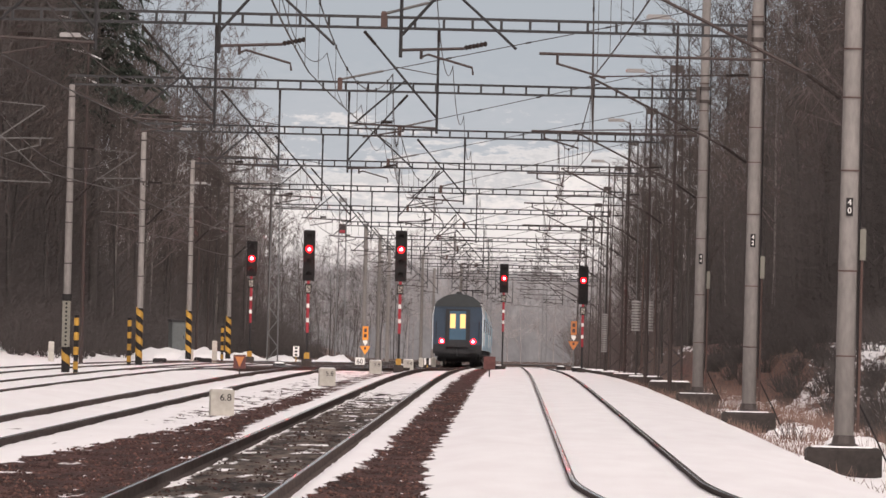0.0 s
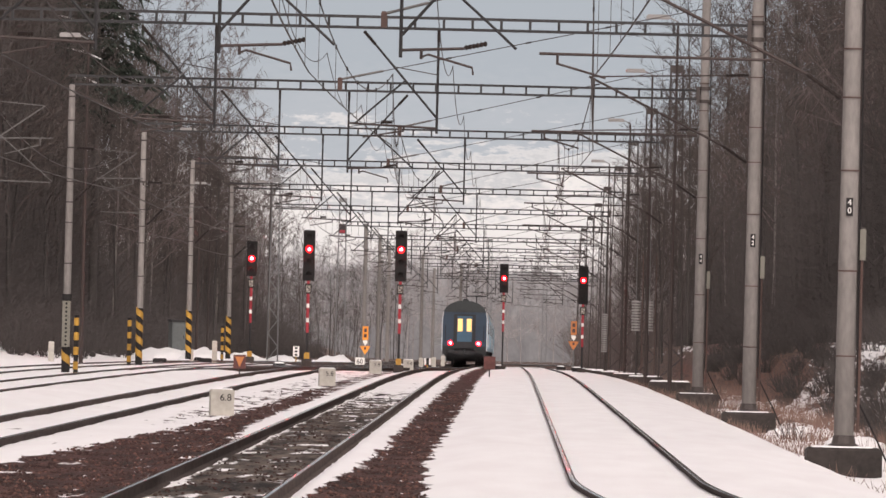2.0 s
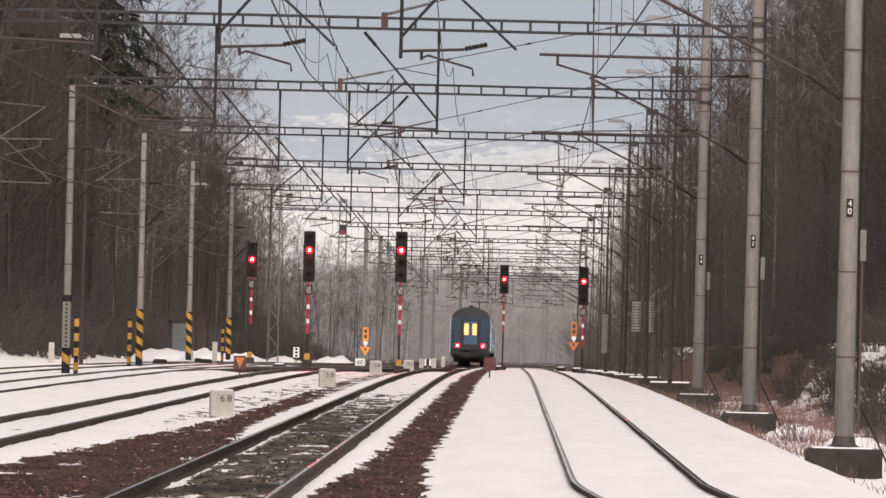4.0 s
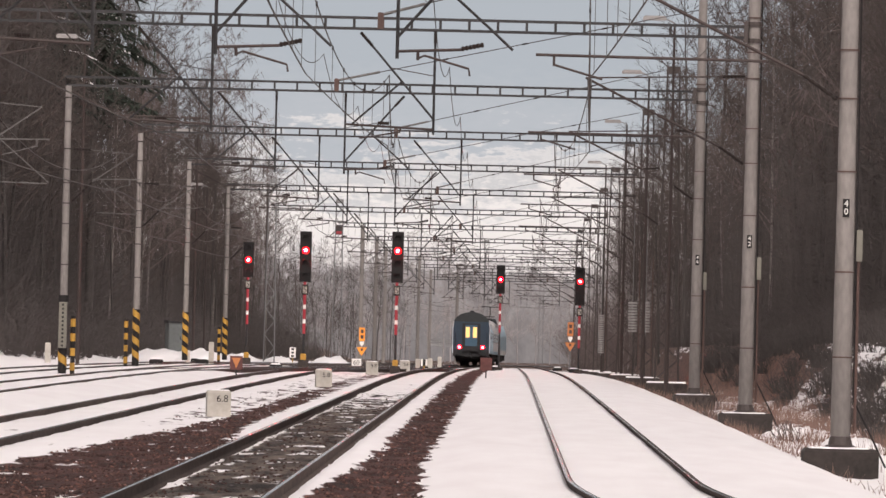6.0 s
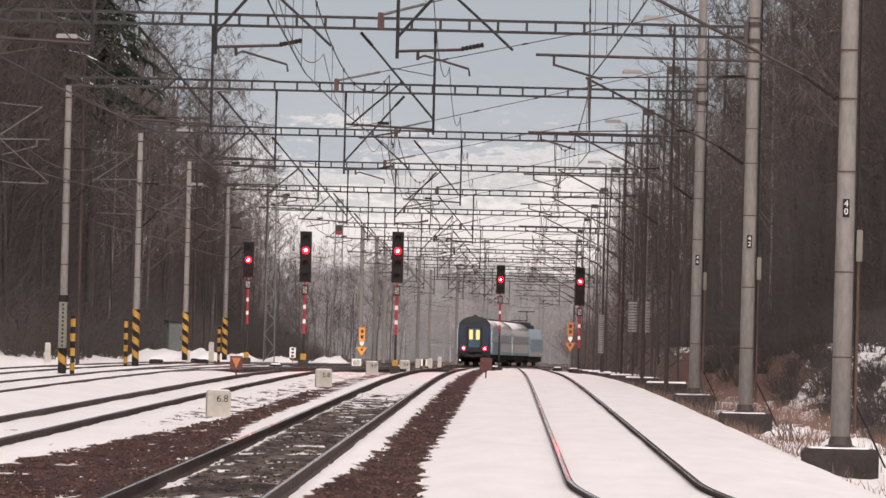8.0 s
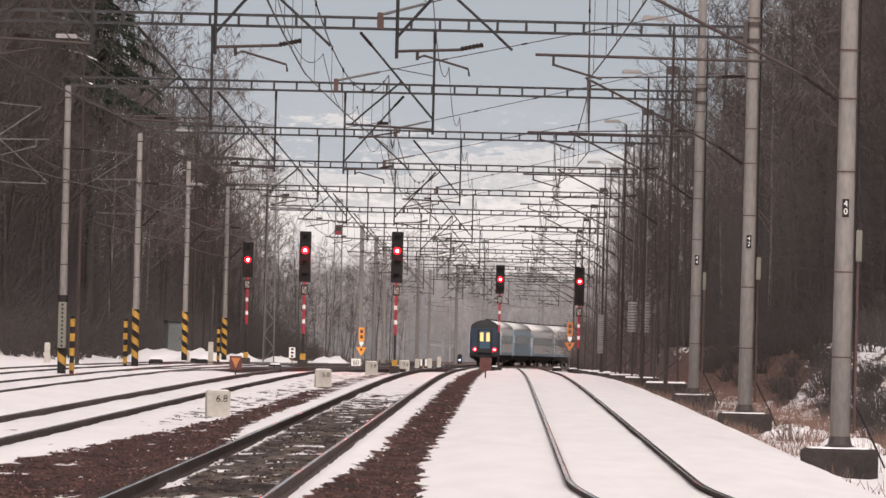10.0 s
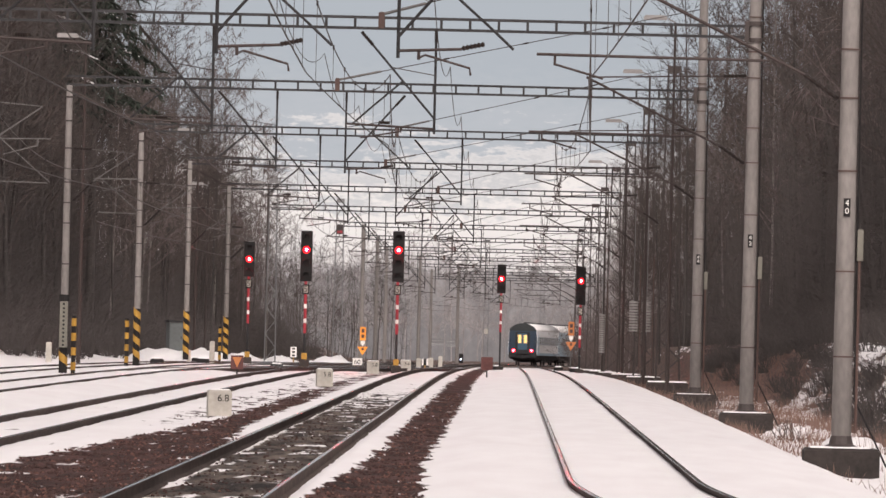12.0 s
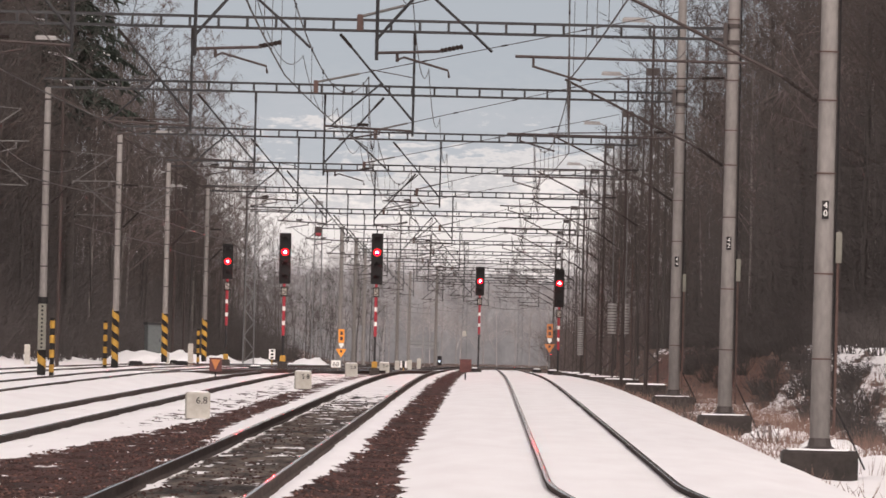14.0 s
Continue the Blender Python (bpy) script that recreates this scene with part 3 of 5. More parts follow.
def build_gantry(i):
    """One portal: poles on concrete footings, a ladder-like beam and what hangs from it; origin at rail level."""
    y, lx = GANTRY_Y[i], LEFT_X[i]
    turn = -math.degrees(math.atan(2 * 0.000388 * (y - 668))) if y > 668 else 0
    lab = "dark steel overhead line portal on round grey poles" if i < 3 else "dark steel overhead line portal on steel lattice masts"
    g = thing("gantry", pose(bend(y), y, rail_level(y), 0, 0, turn), lab + " across snowy tracks", "gantry", "portals over the tracks")
    if i < 3:
        rp = part("pole", shared("pole_round", lambda: pole_geo(12.6, 0.165, 0.122), CONCRETE), None, g, "round grey pole", True)
        rp.matrix_basis = pose(POLE_X, 0, -0.13)
        for z in (1.5, 2.9, 4.55, 5.75, 6.55, 7.7, 8.3, 9.1):
            part("band", shared("band", lambda: Geo().tube([(0, 0, -0.012), (0, 0, 0.012)], 0.168, 16), RUST), None, rp).matrix_basis = pose(0, 0, z)
        part("footing", shared("footing", lambda: Geo().chamfered(-0.62, 0.62, -0.5, 0.5, -0.6, 0.0, 0.05), DIRTY_CONCRETE), None, rp, "square mossy concrete footing")
        part("footing_snow", shared("footing_snow", lambda: Geo().chamfered(-0.52, 0.46, -0.46, 0.46, 0.002, 0.022, 0.018), SNOW_LUMP), None, rp, "thin snow on the footing")
        part("foot_flange", shared("flange", lambda: Geo().tube([(0, 0, 0.03), (0, 0, 0.07), (0, 0, 0.2)], [0.27, 0.2, 0.17], 12), MAST_STEEL), None, rp, "rusty flared foot")
        part("earth_cable", shared("earth_cable", lambda: Geo().tube([(0.75, 0.0, -0.3), (0.55, 0.0, 0.12), (0.2, 0.0, 0.8), (0.19, 0.0, 4.0), (0.17, 0.0, 11.0)], 0.018, 6), BLACK), None, rp)
        pl = part("plate", shared("plate", lambda: Geo().box(-0.055, 0.055, -0.185, -0.175, 3.8, 4.1), BLACK), None, rp, "small black number plate")
        for k, ch in enumerate(("40", "42", "44")[i]):
            writing("digit", ch, 0.14, WHITE, pl, pose(0, -0.187, 4.02 - 0.13 * k))
        part("box", shared("mast_box", lambda: Geo().chamfered(0.19, 0.29, -0.06, 0.06, 3.08, 3.6, 0.02), LIME_GREY), None, rp, "narrow grey box")
        part("conduit", shared("conduit", lambda: Geo().tube([(0.23, 0, 0.25), (0.23, 0, 3.1)], 0.025, 8), RUST), None, rp, "rusty conduit below the box")
    else:
        rp = part("lattice_mast", shared("lattice", lambda: lattice_geo(11.4, 0.85, 0.42), MAST_STEEL), None, g, "brown steel lattice mast")
        rp.matrix_basis = pose(POLE_X + 0.25, 0, -0.1)
        part("footing", shared("lattice_footing", lambda: Geo().chamfered(-0.75, 0.75, -0.6, 0.6, -0.6, 0.0, 0.05), DIRTY_CONCRETE), None, rp, "dirty concrete footing")
        part("footing_snow", shared("lattice_snow", lambda: Geo().chamfered(-0.7, 0.7, -0.55, 0.55, 0.002, 0.05, 0.04), SNOW_LUMP), None, rp, "snow on the footing")
    if i < 6:
        lp = part("yard_pole", shared("pole_yard", lambda: pole_geo(8.45, 0.118, 0.092), CONCRETE), None, g, "slim round grey pole", True)
        lp.matrix_basis = pose(lx, 0, 0.04 if i < 4 else 0.17)
        for z in (3.2, 4.4, 5.0, 5.6, 6.6, 7.4, 8.1):
            part("band", shared("band_slim", lambda: Geo().tube([(0, 0, -0.02), (0, 0, 0.02)], 0.116, 12), MAST_STEEL), None, lp).matrix_basis = pose(0, 0, z)
        if i == 2:
            guard = part("guard", Geo().chamfered(-0.115, 0.115, -0.24, -0.1, 0.75, 2.1, 0.02), LIME_GREY, lp, "dull perforated guard plate")
            for k in range(11):
                part("hole", Geo().disc((0.0, -0.243, 0.82 + 0.12 * k), 0.034, "y", 8, 0.008), BLACK, guard)
            part("collar", Geo().tube([(0, 0, 2.1), (0, 0, 2.3)], 0.15, 14), BLACK, lp)
        sleeve = part("warning_sleeve", Geo().tube([(0, 0, 0), (0, 0, 0.8 if i == 2 else 2.05)], 0.124, 16), BLACK, lp, "black and yellow striped sleeve")
        for k in range(1 if i == 2 else 4):
            def stripe(k=k):
                s = Geo()
                rows = []
                for a in range(9):
                    ang = math.pi + math.pi * a / 8
                    z = 0.18 + k * 0.48 + 0.26 * (8 - a) / 8
                    rows.append([(0.126 * math.cos(ang), 0.126 * math.sin(ang), z), (0.126 * math.cos(ang), 0.126 * math.sin(ang), z + 0.24),
                                 (0.132 * math.cos(ang), 0.132 * math.sin(ang), z + 0.24), (0.132 * math.cos(ang), 0.132 * math.sin(ang), z)])
                return s.loft(rows)
            part("yellow_stripe", shared("stripe%d" % k, stripe, YELLOW), None, sleeve)
        cantilever(g, lx, 1, 1.95, 5.1, 6.62, ARM_STEEL, 0.66, 0.2, 0.62)
        if i < 3:
            low_arm = Geo().tube([(lx + 0.9, 0, 4.78), (lx + 2.1, 0, 4.76)], 0.016, 6).tube([(lx + 0.9, 0, 5.85), (lx + 2.15, 0, 4.78)], 0.014, 6)
            part("lower_arm", low_arm, ARM_STEEL, g, "slim pale lower arm")
        if i > 1:
            hanger = Geo().tube([(lx + 0.15, 0, 8.3), (lx + 1.45, 0, 7.66), (lx + 4.1, 0, 7.62)], 0.028, 6)
            part("hanger_tube", hanger, TUBE, g, "brown tube slung from the pole")
    else:
        lp = part("lattice_mast", shared("lattice_slim" if i in (6, 7) else "far_pole", (lambda: lattice_geo(10.2, 0.6, 0.4)) if i in (6, 7) else (lambda: pole_geo(9.5, 0.17, 0.13)), GALVANISED if i in (6, 7) else CONCRETE), None, g, "grey mast")
        lp.matrix_basis = pose(lx, 0, 0)
        if i == 7:
            box = part("indicator_box", Geo().chamfered(-0.2, 0.2, -0.35, -0.22, 8.0, 8.6, 0.05), MAST_STEEL, lp, "dark indicator box on the mast")
            part("red_panel", Geo().box(-0.16, 0.16, -0.362, -0.352, 8.05, 8.22), RED_PAINT, box, "dull red panel")
    for chord, z in (("top_chord", 0.125), ("bottom_chord", -0.125)):
        part(chord, Geo().box(lx - 0.1, POLE_X - 0.16, -0.05, 0.05, BEAM_Z + z - 0.032, BEAM_Z + z + 0.032), DARK_STEEL, g)
    n = int((POLE_X - 0.3 - lx) / 0.662)
    for k in range(n):
        part("batten", shared("batten", lambda: Geo().box(-0.03, 0.03, -0.04, 0.04, BEAM_Z - 0.093, BEAM_Z + 0.093), DARK_STEEL), None, g).matrix_basis = pose(POLE_X - 0.6 - 0.662 * k, 0, 0)
    if i < 3:
        part("clamp", Geo().box(POLE_X - 0.24, POLE_X - 0.14, -0.14, 0.14, BEAM_Z - 0.24, BEAM_Z + 0.24).tube([(POLE_X, 0, BEAM_Z - 0.24), (POLE_X, 0, BEAM_Z - 0.14)], 0.18, 12).tube([(POLE_X, 0, BEAM_Z + 0.14), (POLE_X, 0, BEAM_Z + 0.24)], 0.18, 12), MAST_STEEL, g)
    else:
        part("clamp", Geo().box(POLE_X - 0.24, POLE_X - 0.14, -0.1, 0.1, BEAM_Z - 0.17, BEAM_Z + 0.17), MAST_STEEL, g)
    cantilever(g, POLE_X, -1, 3.85, 5.6, 7.6, TUBE)
    drop_post(g, -1.83 if i % 2 else -4.92, -1 if i % 2 else 1)
    drop_post(g, -6.95, -1)
    if i == 0:
        drop_post(g, -1.93, 1)
    x = (-5.9, -3.1, -5.2, -4.2, -5.4, -3.6)[i % 6]
    part("anchor_block", Geo().chamfered(x - 0.07, x + 0.07, -0.06, 0.06, BEAM_Z - 0.12, BEAM_Z + 0.26, 0.03), RUST, g, "rusty anchor block on the beam")
    start, end = Vector((x, 0, BEAM_Z + 0.2)), Vector((POLE_X - 0.12, 0, 11.15))
    w = part("cross_wire", Geo().tube([start.lerp(end, 0.12), end], 0.014, 5), WIRE, g)
    part("rod_insulator", Geo().tube([start, start.lerp(end, 0.12)], 0.034, 8), ARM_STEEL, w, "pale rod insulator")
    for u in (0.3, 0.52, 0.74):
        part("wire_clamp", Geo().tube([start.lerp(end, u - 0.008), start.lerp(end, u + 0.008)], 0.028, 6), PORCELAIN, w)
    return g


for i in range(len(GANTRY_Y)):
    build_gantry(i)


# ---- overhead wires ----
def build_wires(line, label, first=20.0, contact=5.82, messenger=7.45):
    """Contact wire and sagging messenger over one track, with droppers between them."""
    w = thing("overhead_wire", Matrix(), label, "overhead wire", "wires over the tracks")
    ys = [y for y in [26.0, 78.0] + GANTRY_Y if y > first]
    con, mes = [], []
    for k in range(len(ys) - 1):
        a, b = ys[k], ys[k + 1]
        sa, sb = (0.28 if k % 2 else -0.28), (-0.28 if k % 2 else 0.28)
        for j in range(24):
            u = j / 24
            y = a + (b - a) * u
            x = line(y) + sa + (sb - sa) * u
            con.append(Vector((x, y, rail_level(y) + contact - 0.08 * 4 * u * (1 - u))))
            mes.append(Vector((x, y, rail_level(y) + messenger - 1.0 * 4 * u * (1 - u))))
    part("contact_wire", Geo().tube(con, 0.014, 4), WIRE, w)
    part("messenger_wire", Geo().tube(mes, 0.013, 4), WIRE, w)
    for k in range(len(con)):
        if k % 24 in (2, 6, 9, 12, 15, 18, 22) and con[k].y > 95:
            part("dropper_clamp", shared("clamp_knob", lambda: Geo().tube([(0, 0, -0.04), (0, 0, 0.04)], 0.02, 6), PORCELAIN), None, w).matrix_basis = Matrix.Translation(mes[k])
            part("dropper", Geo().tube([con[k], mes[k]], 0.006, 3), WIRE, w)


build_wires(right_line, "thin contact and messenger wires over snow-covered track")
build_wires(main_line, "thin contact and messenger wires over the main track")
build_wires(LINES["second"], "thin contact and messenger wires over the second track")
build_wires(LINES["third"], "thin contact and messenger wires over the yard track", 150.0, 5.4, 6.6)
build_wires(LINES["fourth"], "thin contact and messenger wires over the outer yard track", 250.0, 5.2, 6.6)


def build_feeder(x, z):
    f = thing("feeder_cable", Matrix(), "dark feeder cable slung between the masts", "cable", "feeder cables")
    pts = []
    for k in range(len(GANTRY_Y) - 1):
        for j in range(20):
            u = j / 20
            y = GANTRY_Y[k] + (GANTRY_Y[k + 1] - GANTRY_Y[k]) * u
            pts.append((x + bend(y), y, rail_level(y) + z - 0.9 * 4 * u * (1 - u)))
    part("cable", Geo().tube(pts, 0.012, 4), WIRE, f)


for x, z in ((6.1, 10.6), (5.0, 10.0), (-5.6, 9.6), (-1.9, 9.3)):
    build_feeder(x, z)


# ---- signals ----
def build_signal(x, y, base, head_h, lamps, lit, mast_top, bright=True):
    s = thing("signal", pose(x, y, base), "black railway light signal showing red on a banded mast", "signal", "station signals")
    part("mast", Geo().tube([(0, 0, 0), (0, 0, mast_top + head_h)], 0.05, 10), DARK_STEEL, s)
    part("footing", Geo().chamfered(-0.2, 0.2, -0.2, 0.2, -0.3, 0.1, 0.03), DIRTY_CONCRETE, s)
    if y < 360:
        part("foot_box", Geo().chamfered(-0.11, 0.11, -0.1, 0.1, 0.1, 0.35, 0.03), YELLOW, s, "small yellow cable box")
    z = mast_top - 0.5
    for k in range(5):
        hgt = 0.42 if k % 2 == 0 else 0.17
        part("mast_band", Geo().tube([(0, 0, z - hgt), (0, 0, z)], 0.064, 10), RED_PAINT if k % 2 == 0 else WHITE, s)
        z -= hgt
    part("mast_cap", Geo().tube([(0, 0, mast_top - 0.14), (0, 0, mast_top)], 0.06, 10), RED_PAINT, s)
    plate = part("plate", Geo().box(-0.085, 0.085, -0.1, -0.07, mast_top - 0.46, mast_top - 0.17), LIME, s, "small white plate with digit five")
    part("plate_rim", Geo().box(-0.13, 0.13, -0.068, -0.05, mast_top - 0.52, mast_top - 0.12), BLACK, plate)
    writing("digit", "5", 0.36, BLACK, plate, pose(0, -0.105, mast_top - 0.32))
    head = part("head", Geo().chamfered(-0.235, 0.235, -0.06, 0.14, mast_top, mast_top + head_h, 0.03), BLACK, s, "tall black lamp board")
    for k in range(lamps):
        z = mast_top + head_h * (k + 0.5) / lamps
        hood = Geo()
        arc = [math.radians(-20 + 220 * j / 10) for j in range(11)]
        r = 0.168 if k == lit else 0.14
        out = [(r * math.cos(a), r * math.sin(a)) for a in arc]
        inn = [((r - 0.01) * math.cos(a), (r - 0.01) * math.sin(a)) for a in reversed(arc)]
        hood.loft([[(u, yy, z + v) for u, v in out + inn] for yy in (-0.06, -0.28)])
        part("hood", hood, BLACK, head)
        on = k == lit
        lens = part("lens", Geo().disc((0, -0.07, z), r - 0.015, "y", 16, 0.02), RED_LENS if on else BLACK, head, "lit red lens" if on else "dark lens")
        if on:
            part("lens_heart", Geo().disc((0, -0.08, z), 0.105, "y", 14, 0.01), RED_MID, lens, "brighter middle of the lens")
            part("lamp_core", Geo().disc((0, -0.089, z), 0.05, "y", 12, 0.01), RED_CORE, lens, "bright lamp core")
    return s


build_signal(-11.75, 356, -0.1, 1.58, 3, 1, 3.72)
build_signal(-8.25, 320, 0.05, 2.05, 4, 2, 3.25)
build_signal(-4.5, 318, -0.1, 2.05, 4, 2, 3.45)
build_signal(-0.45, 428, -0.62, 1.56, 3, 1, 4.05)
build_signal(3.5, 389, -0.45, 1.88, 4, 2, 3.25)

# ---- train ----
def coach_section(inset=0.0, lift=0.0):
    """Half-round roofed cross-section, from the left sill over the roof to the right sill."""
    w = 1.41 - inset
    pts = [(-w, 0.95), (-w, 1.6), (-w, 2.9)]
    for k in range(1, 10):
        a = math.pi * k / 10
        pts.append((-w * math.cos(a) * (1.0 if 1 < k < 9 else 0.995), 2.95 + (1.1 - inset) * math.sin(a) ** 0.9))
    return pts + [(w, 2.9), (w, 1.6), (w, 0.95)]


def build_coach(length, last, paint=None):
    """A coach; paint: the colour of its sides below the windows."""
    paint = paint or COACH_WHITE
    c = thing("passenger_coach", Matrix(), "%s passenger coach with snowy roof on the rails" % ("pale blue" if paint is COACH_LIGHT else "blue and white"), "train coach", "coaches of the train")
    h = length / 2
    sec = coach_section()
    body = Geo()
    body.loft([[(x, y, z) for x, z in sec] for y in (-h, h)])
    part("body", body, paint, c, "painted coach body")
    roof = Geo()
    arc = sec[3:12]
    roof.loft([[(x * 1.012, y, z + 0.02) for x, z in arc] + [(x * 0.95, y, z - 0.05) for x, z in reversed(arc)] for y in (-h - 0.02, h + 0.02)])
    part("roof", roof, COACH_ROOF, c, "grey roof dusted with snow", True)
    for k in range(7):
        y = -h + 2.5 + k * (length - 5.0) / 6
        part("roof_vent", Geo().chamfered(-0.16, 0.16, y - 0.22, y + 0.22, 4.04, 4.2, 0.05), SOOT, c, "small dark roof vent")
    part("underframe", Geo().box(-1.25, 1.25, -h + 0.2, h - 0.2, 0.55, 0.95), SOOT, c)
    for y0, y1, low in ((-5.6, -3.2, 0.32), (-2.6, 0.4, 0.26), (1.2, 3.0, 0.36), (3.6, 5.4, 0.3)):
        part("equipment_box", Geo().chamfered(-1.2, 1.2, y0, y1, low, 0.56, 0.04), SOOT, c, "sooty equipment box")
    for s in (-1, 1):
        x = s * 1.41
        part("sill_band", Geo().box(min(x, x + s * 0.012), max(x, x + s * 0.012), -h, h, 0.95, 1.2), COACH_LIGHT, c)
        part("window_band", Geo().box(min(x, x + s * 0.01), max(x, x + s * 0.01), -h, h, 1.98, 2.74), BAND_BLUE, c, "pale blue band at the windows")
        for i in range(10):
            y = -h + 3.4 + i * (length - 6.8) / 9
            part("window", Geo().box(min(x, x + s * 0.02), max(x, x + s * 0.02), y - 0.62, y + 0.62, 2.02, 2.72), GLASS, c, "dark coach window")
        for y in (-h + 1.2, h - 1.2):
            d = part("door", Geo().box(min(x, x + s * 0.03), max(x, x + s * 0.03), y - 0.45, y + 0.45, 1.0, 2.95), COACH_LIGHT, c, "pale blue door")
            part("door_glass", Geo().box(min(x, x + s * 0.04), max(x, x + s * 0.04), y - 0.25, y + 0.25, 2.0, 2.7), GLASS, d)
    for y in (-h + 3.4, h - 3.4):
        b = part("bogie", Geo().box(-1.05, 1.05, y - 1.7, y + 1.7, 0.4, 0.7), SOOT, c)
        for yy in (y - 1.28, y + 1.28):
            for x in (-0.75, 0.75):
                part("wheel", Geo().disc((x, yy, 0.46), 0.46, "x", 20, 0.13), SOOT, b)
    for e in (-1, 1):
        y = e * h
        end = Geo()
        inner = coach_section(0.03)
        end.loft([[(x, y + e * a, z) for x, z in inner] for a in ((0.0, 0.05) if e > 0 else (0.05, 0.0))])
        wall = part("end_wall", end, COACH_BLUE, c, "dark blue end wall")
        cap = [p for p in coach_section(-0.03) if p[1] > 2.94]
        top = Geo()
        top.loft([[(x, y + e * a, z) for x, z in cap] for a in ((0.0, 0.09) if e > 0 else (0.09, 0.0))])
        part("end_dome", top, END_GREY, wall, "sooty grey rounded end of the roof")
        part("buffer_beam", Geo().box(-1.36, 1.36, min(y, y + e * 0.1), max(y, y + e * 0.1), 0.7, 1.22), SOOT, wall, "black buffer beam")
        part("coupling", Geo().tube([(0, y, 1.0), (0, y + e * 0.4, 0.9), (0, y + e * 0.45, 0.6)], 0.05, 6), SOOT, wall)
        for x in (-1.2, 1.2):
            part("handrail", Geo().tube([(x, y + e * 0.1, 1.5), (x, y + e * 0.14, 1.6), (x, y + e * 0.14, 2.4), (x, y + e * 0.1, 2.5)], 0.018, 5), BLACK, wall)
        part("gangway", Geo().box(-0.68, 0.68, min(y, y + e * 0.3), max(y, y + e * 0.3), 1.1, 3.2), SOOT, wall, "black rubber gangway frame")
        part("end_door", Geo().box(-0.46, 0.46, min(y, y + e * 0.32), max(y, y + e * 0.32), 1.5, 3.1), DOOR_BLUE, wall, "blue end door")
        for x in (-0.28, 0.28):
            lit = last and e < 0
            part("door_window", Geo().box(x - 0.15, x + 0.15, min(y, y + e * 0.335), max(y, y + e * 0.335), 2.14, 2.93), LIT_WINDOW if lit else GLASS, wall, "window lit warm yellow" if lit else "dark window")
        for x in (-0.875, 0.875):
            part("buffer", Geo().tube([(x, y, 1.03), (x, y + e * 0.5, 1.03)], 0.1, 10).disc((x, y + e * 0.55, 1.03), 0.24, "y", 16, 0.08), SOOT, wall)
            part("tail_lamp", Geo().disc((x, y + e * 0.09, 1.4), 0.16, "y", 14, 0.1), TAIL_LENS if last and e < 0 else GLASS, wall, "lit red tail lamp" if last and e < 0 else "unlit lamp")
            if last and e < 0:
                part("lamp_core", Geo().disc((x, y + e * 0.145, 1.4), 0.075, "y", 10, 0.012), TAIL_CORE, wall, "bright lamp core")
    return c


def build_loco():
    c = thing("electric_locomotive", Matrix(), "pale blue electric locomotive with pantographs on its roof", "locomotive")
    h = 8.2
    w = 1.45
    body = Geo()
    prof = [(-w, 0.9), (-w, 2.6), (-w + 0.3, 3.55), (w - 0.3, 3.55), (w, 2.6), (w, 0.9)]
    body.loft([[(x * 0.93, -h, z * 0.98) for x, z in prof], [(x, -h + 0.5, z) for x, z in prof], [(x, h - 0.5, z) for x, z in prof], [(x * 0.93, h, z * 0.98) for x, z in prof]])
    part("body", body, LOCO_BLUE, c)
    part("stripe", Geo().box(-w - 0.012, w + 0.012, -h + 0.5, h - 0.5, 0.95, 1.35), COACH_WHITE, c)
    part("underframe", Geo().box(-1.3, 1.3, -h + 0.3, h - 0.3, 0.4, 0.9), SOOT, c)
    part("roof_gear", Geo().box(-0.6, 0.6, -6.5, 6.5, 3.5, 3.95), SOOT, c)
    for y, top in ((-4.6, 4.35), (4.6, 5.3)):
        part("pantograph", Geo().tube([(-0.3, y, 3.85), (0, y + 1.1, (3.85 + top) / 2), (0, y, top)], 0.05, 6).tube([(-0.8, y, top), (0.8, y, top)], 0.045, 6), BLACK, c)
    for y in (-5.8, -2.0, 1.0):
        part("roof_box", Geo().chamfered(-0.7, 0.7, y - 0.7, y + 0.7, 3.9, 4.2, 0.1), SOOT, c, "dark roof equipment")
    for y in (-h + 2.6, h - 2.6):
        b = part("bogie", Geo().box(-1.1, 1.1, y - 1.9, y + 1.9, 0.3, 0.7), SOOT, c)
        for yy in (y - 1.5, y + 1.5):
            for x in (-0.75, 0.75):
                part("wheel", Geo().disc((x, yy, 0.6), 0.6, "x", 20, 0.13), SOOT, b)
    for x in (-0.55, 0.55):
        part("cab_window", Geo().box(x - 0.4, x + 0.4, -h - 0.03, -h + 0.4, 2.2, 2.95), GLASS, c)
    return c


COACHES = [build_coach(26.2, True), build_coach(26.2, False, COACH_LIGHT), build_coach(26.2, False)]
COACHES += [copy_thing(COACHES[2], Matrix())]
LOCO = build_loco()


def on_line(y_start, dist):
    """The point that lies dist metres further along the line than y_start."""
    y, left = y_start, dist
    while left > 0:
        step = min(2.0, left)
        slope = (main_line(y + 0.5) - main_line(y - 0.5))
        y += step / math.hypot(1, slope)
        left -= step
    return Vector((main_line(y), y, rail_level(y)))


def vehicle_pose(y_rear, start, length):
    a, b = on_line(y_rear, start + 3.4), on_line(y_rear, start + length - 3.4)
    mid = (a + b) / 2
    way = b - a
    return Matrix.Translation(mid) @ Euler((math.atan2(way.z, way.xy.length), 0, math.atan2(-way.x, way.y))).to_matrix().to_4x4()


def rear_at(t):
    """Distance of the train's tail from the camera: it runs at 25 m/s and gathers speed."""
    return 443.0 + 25.0 * t + 0.2 * t * t


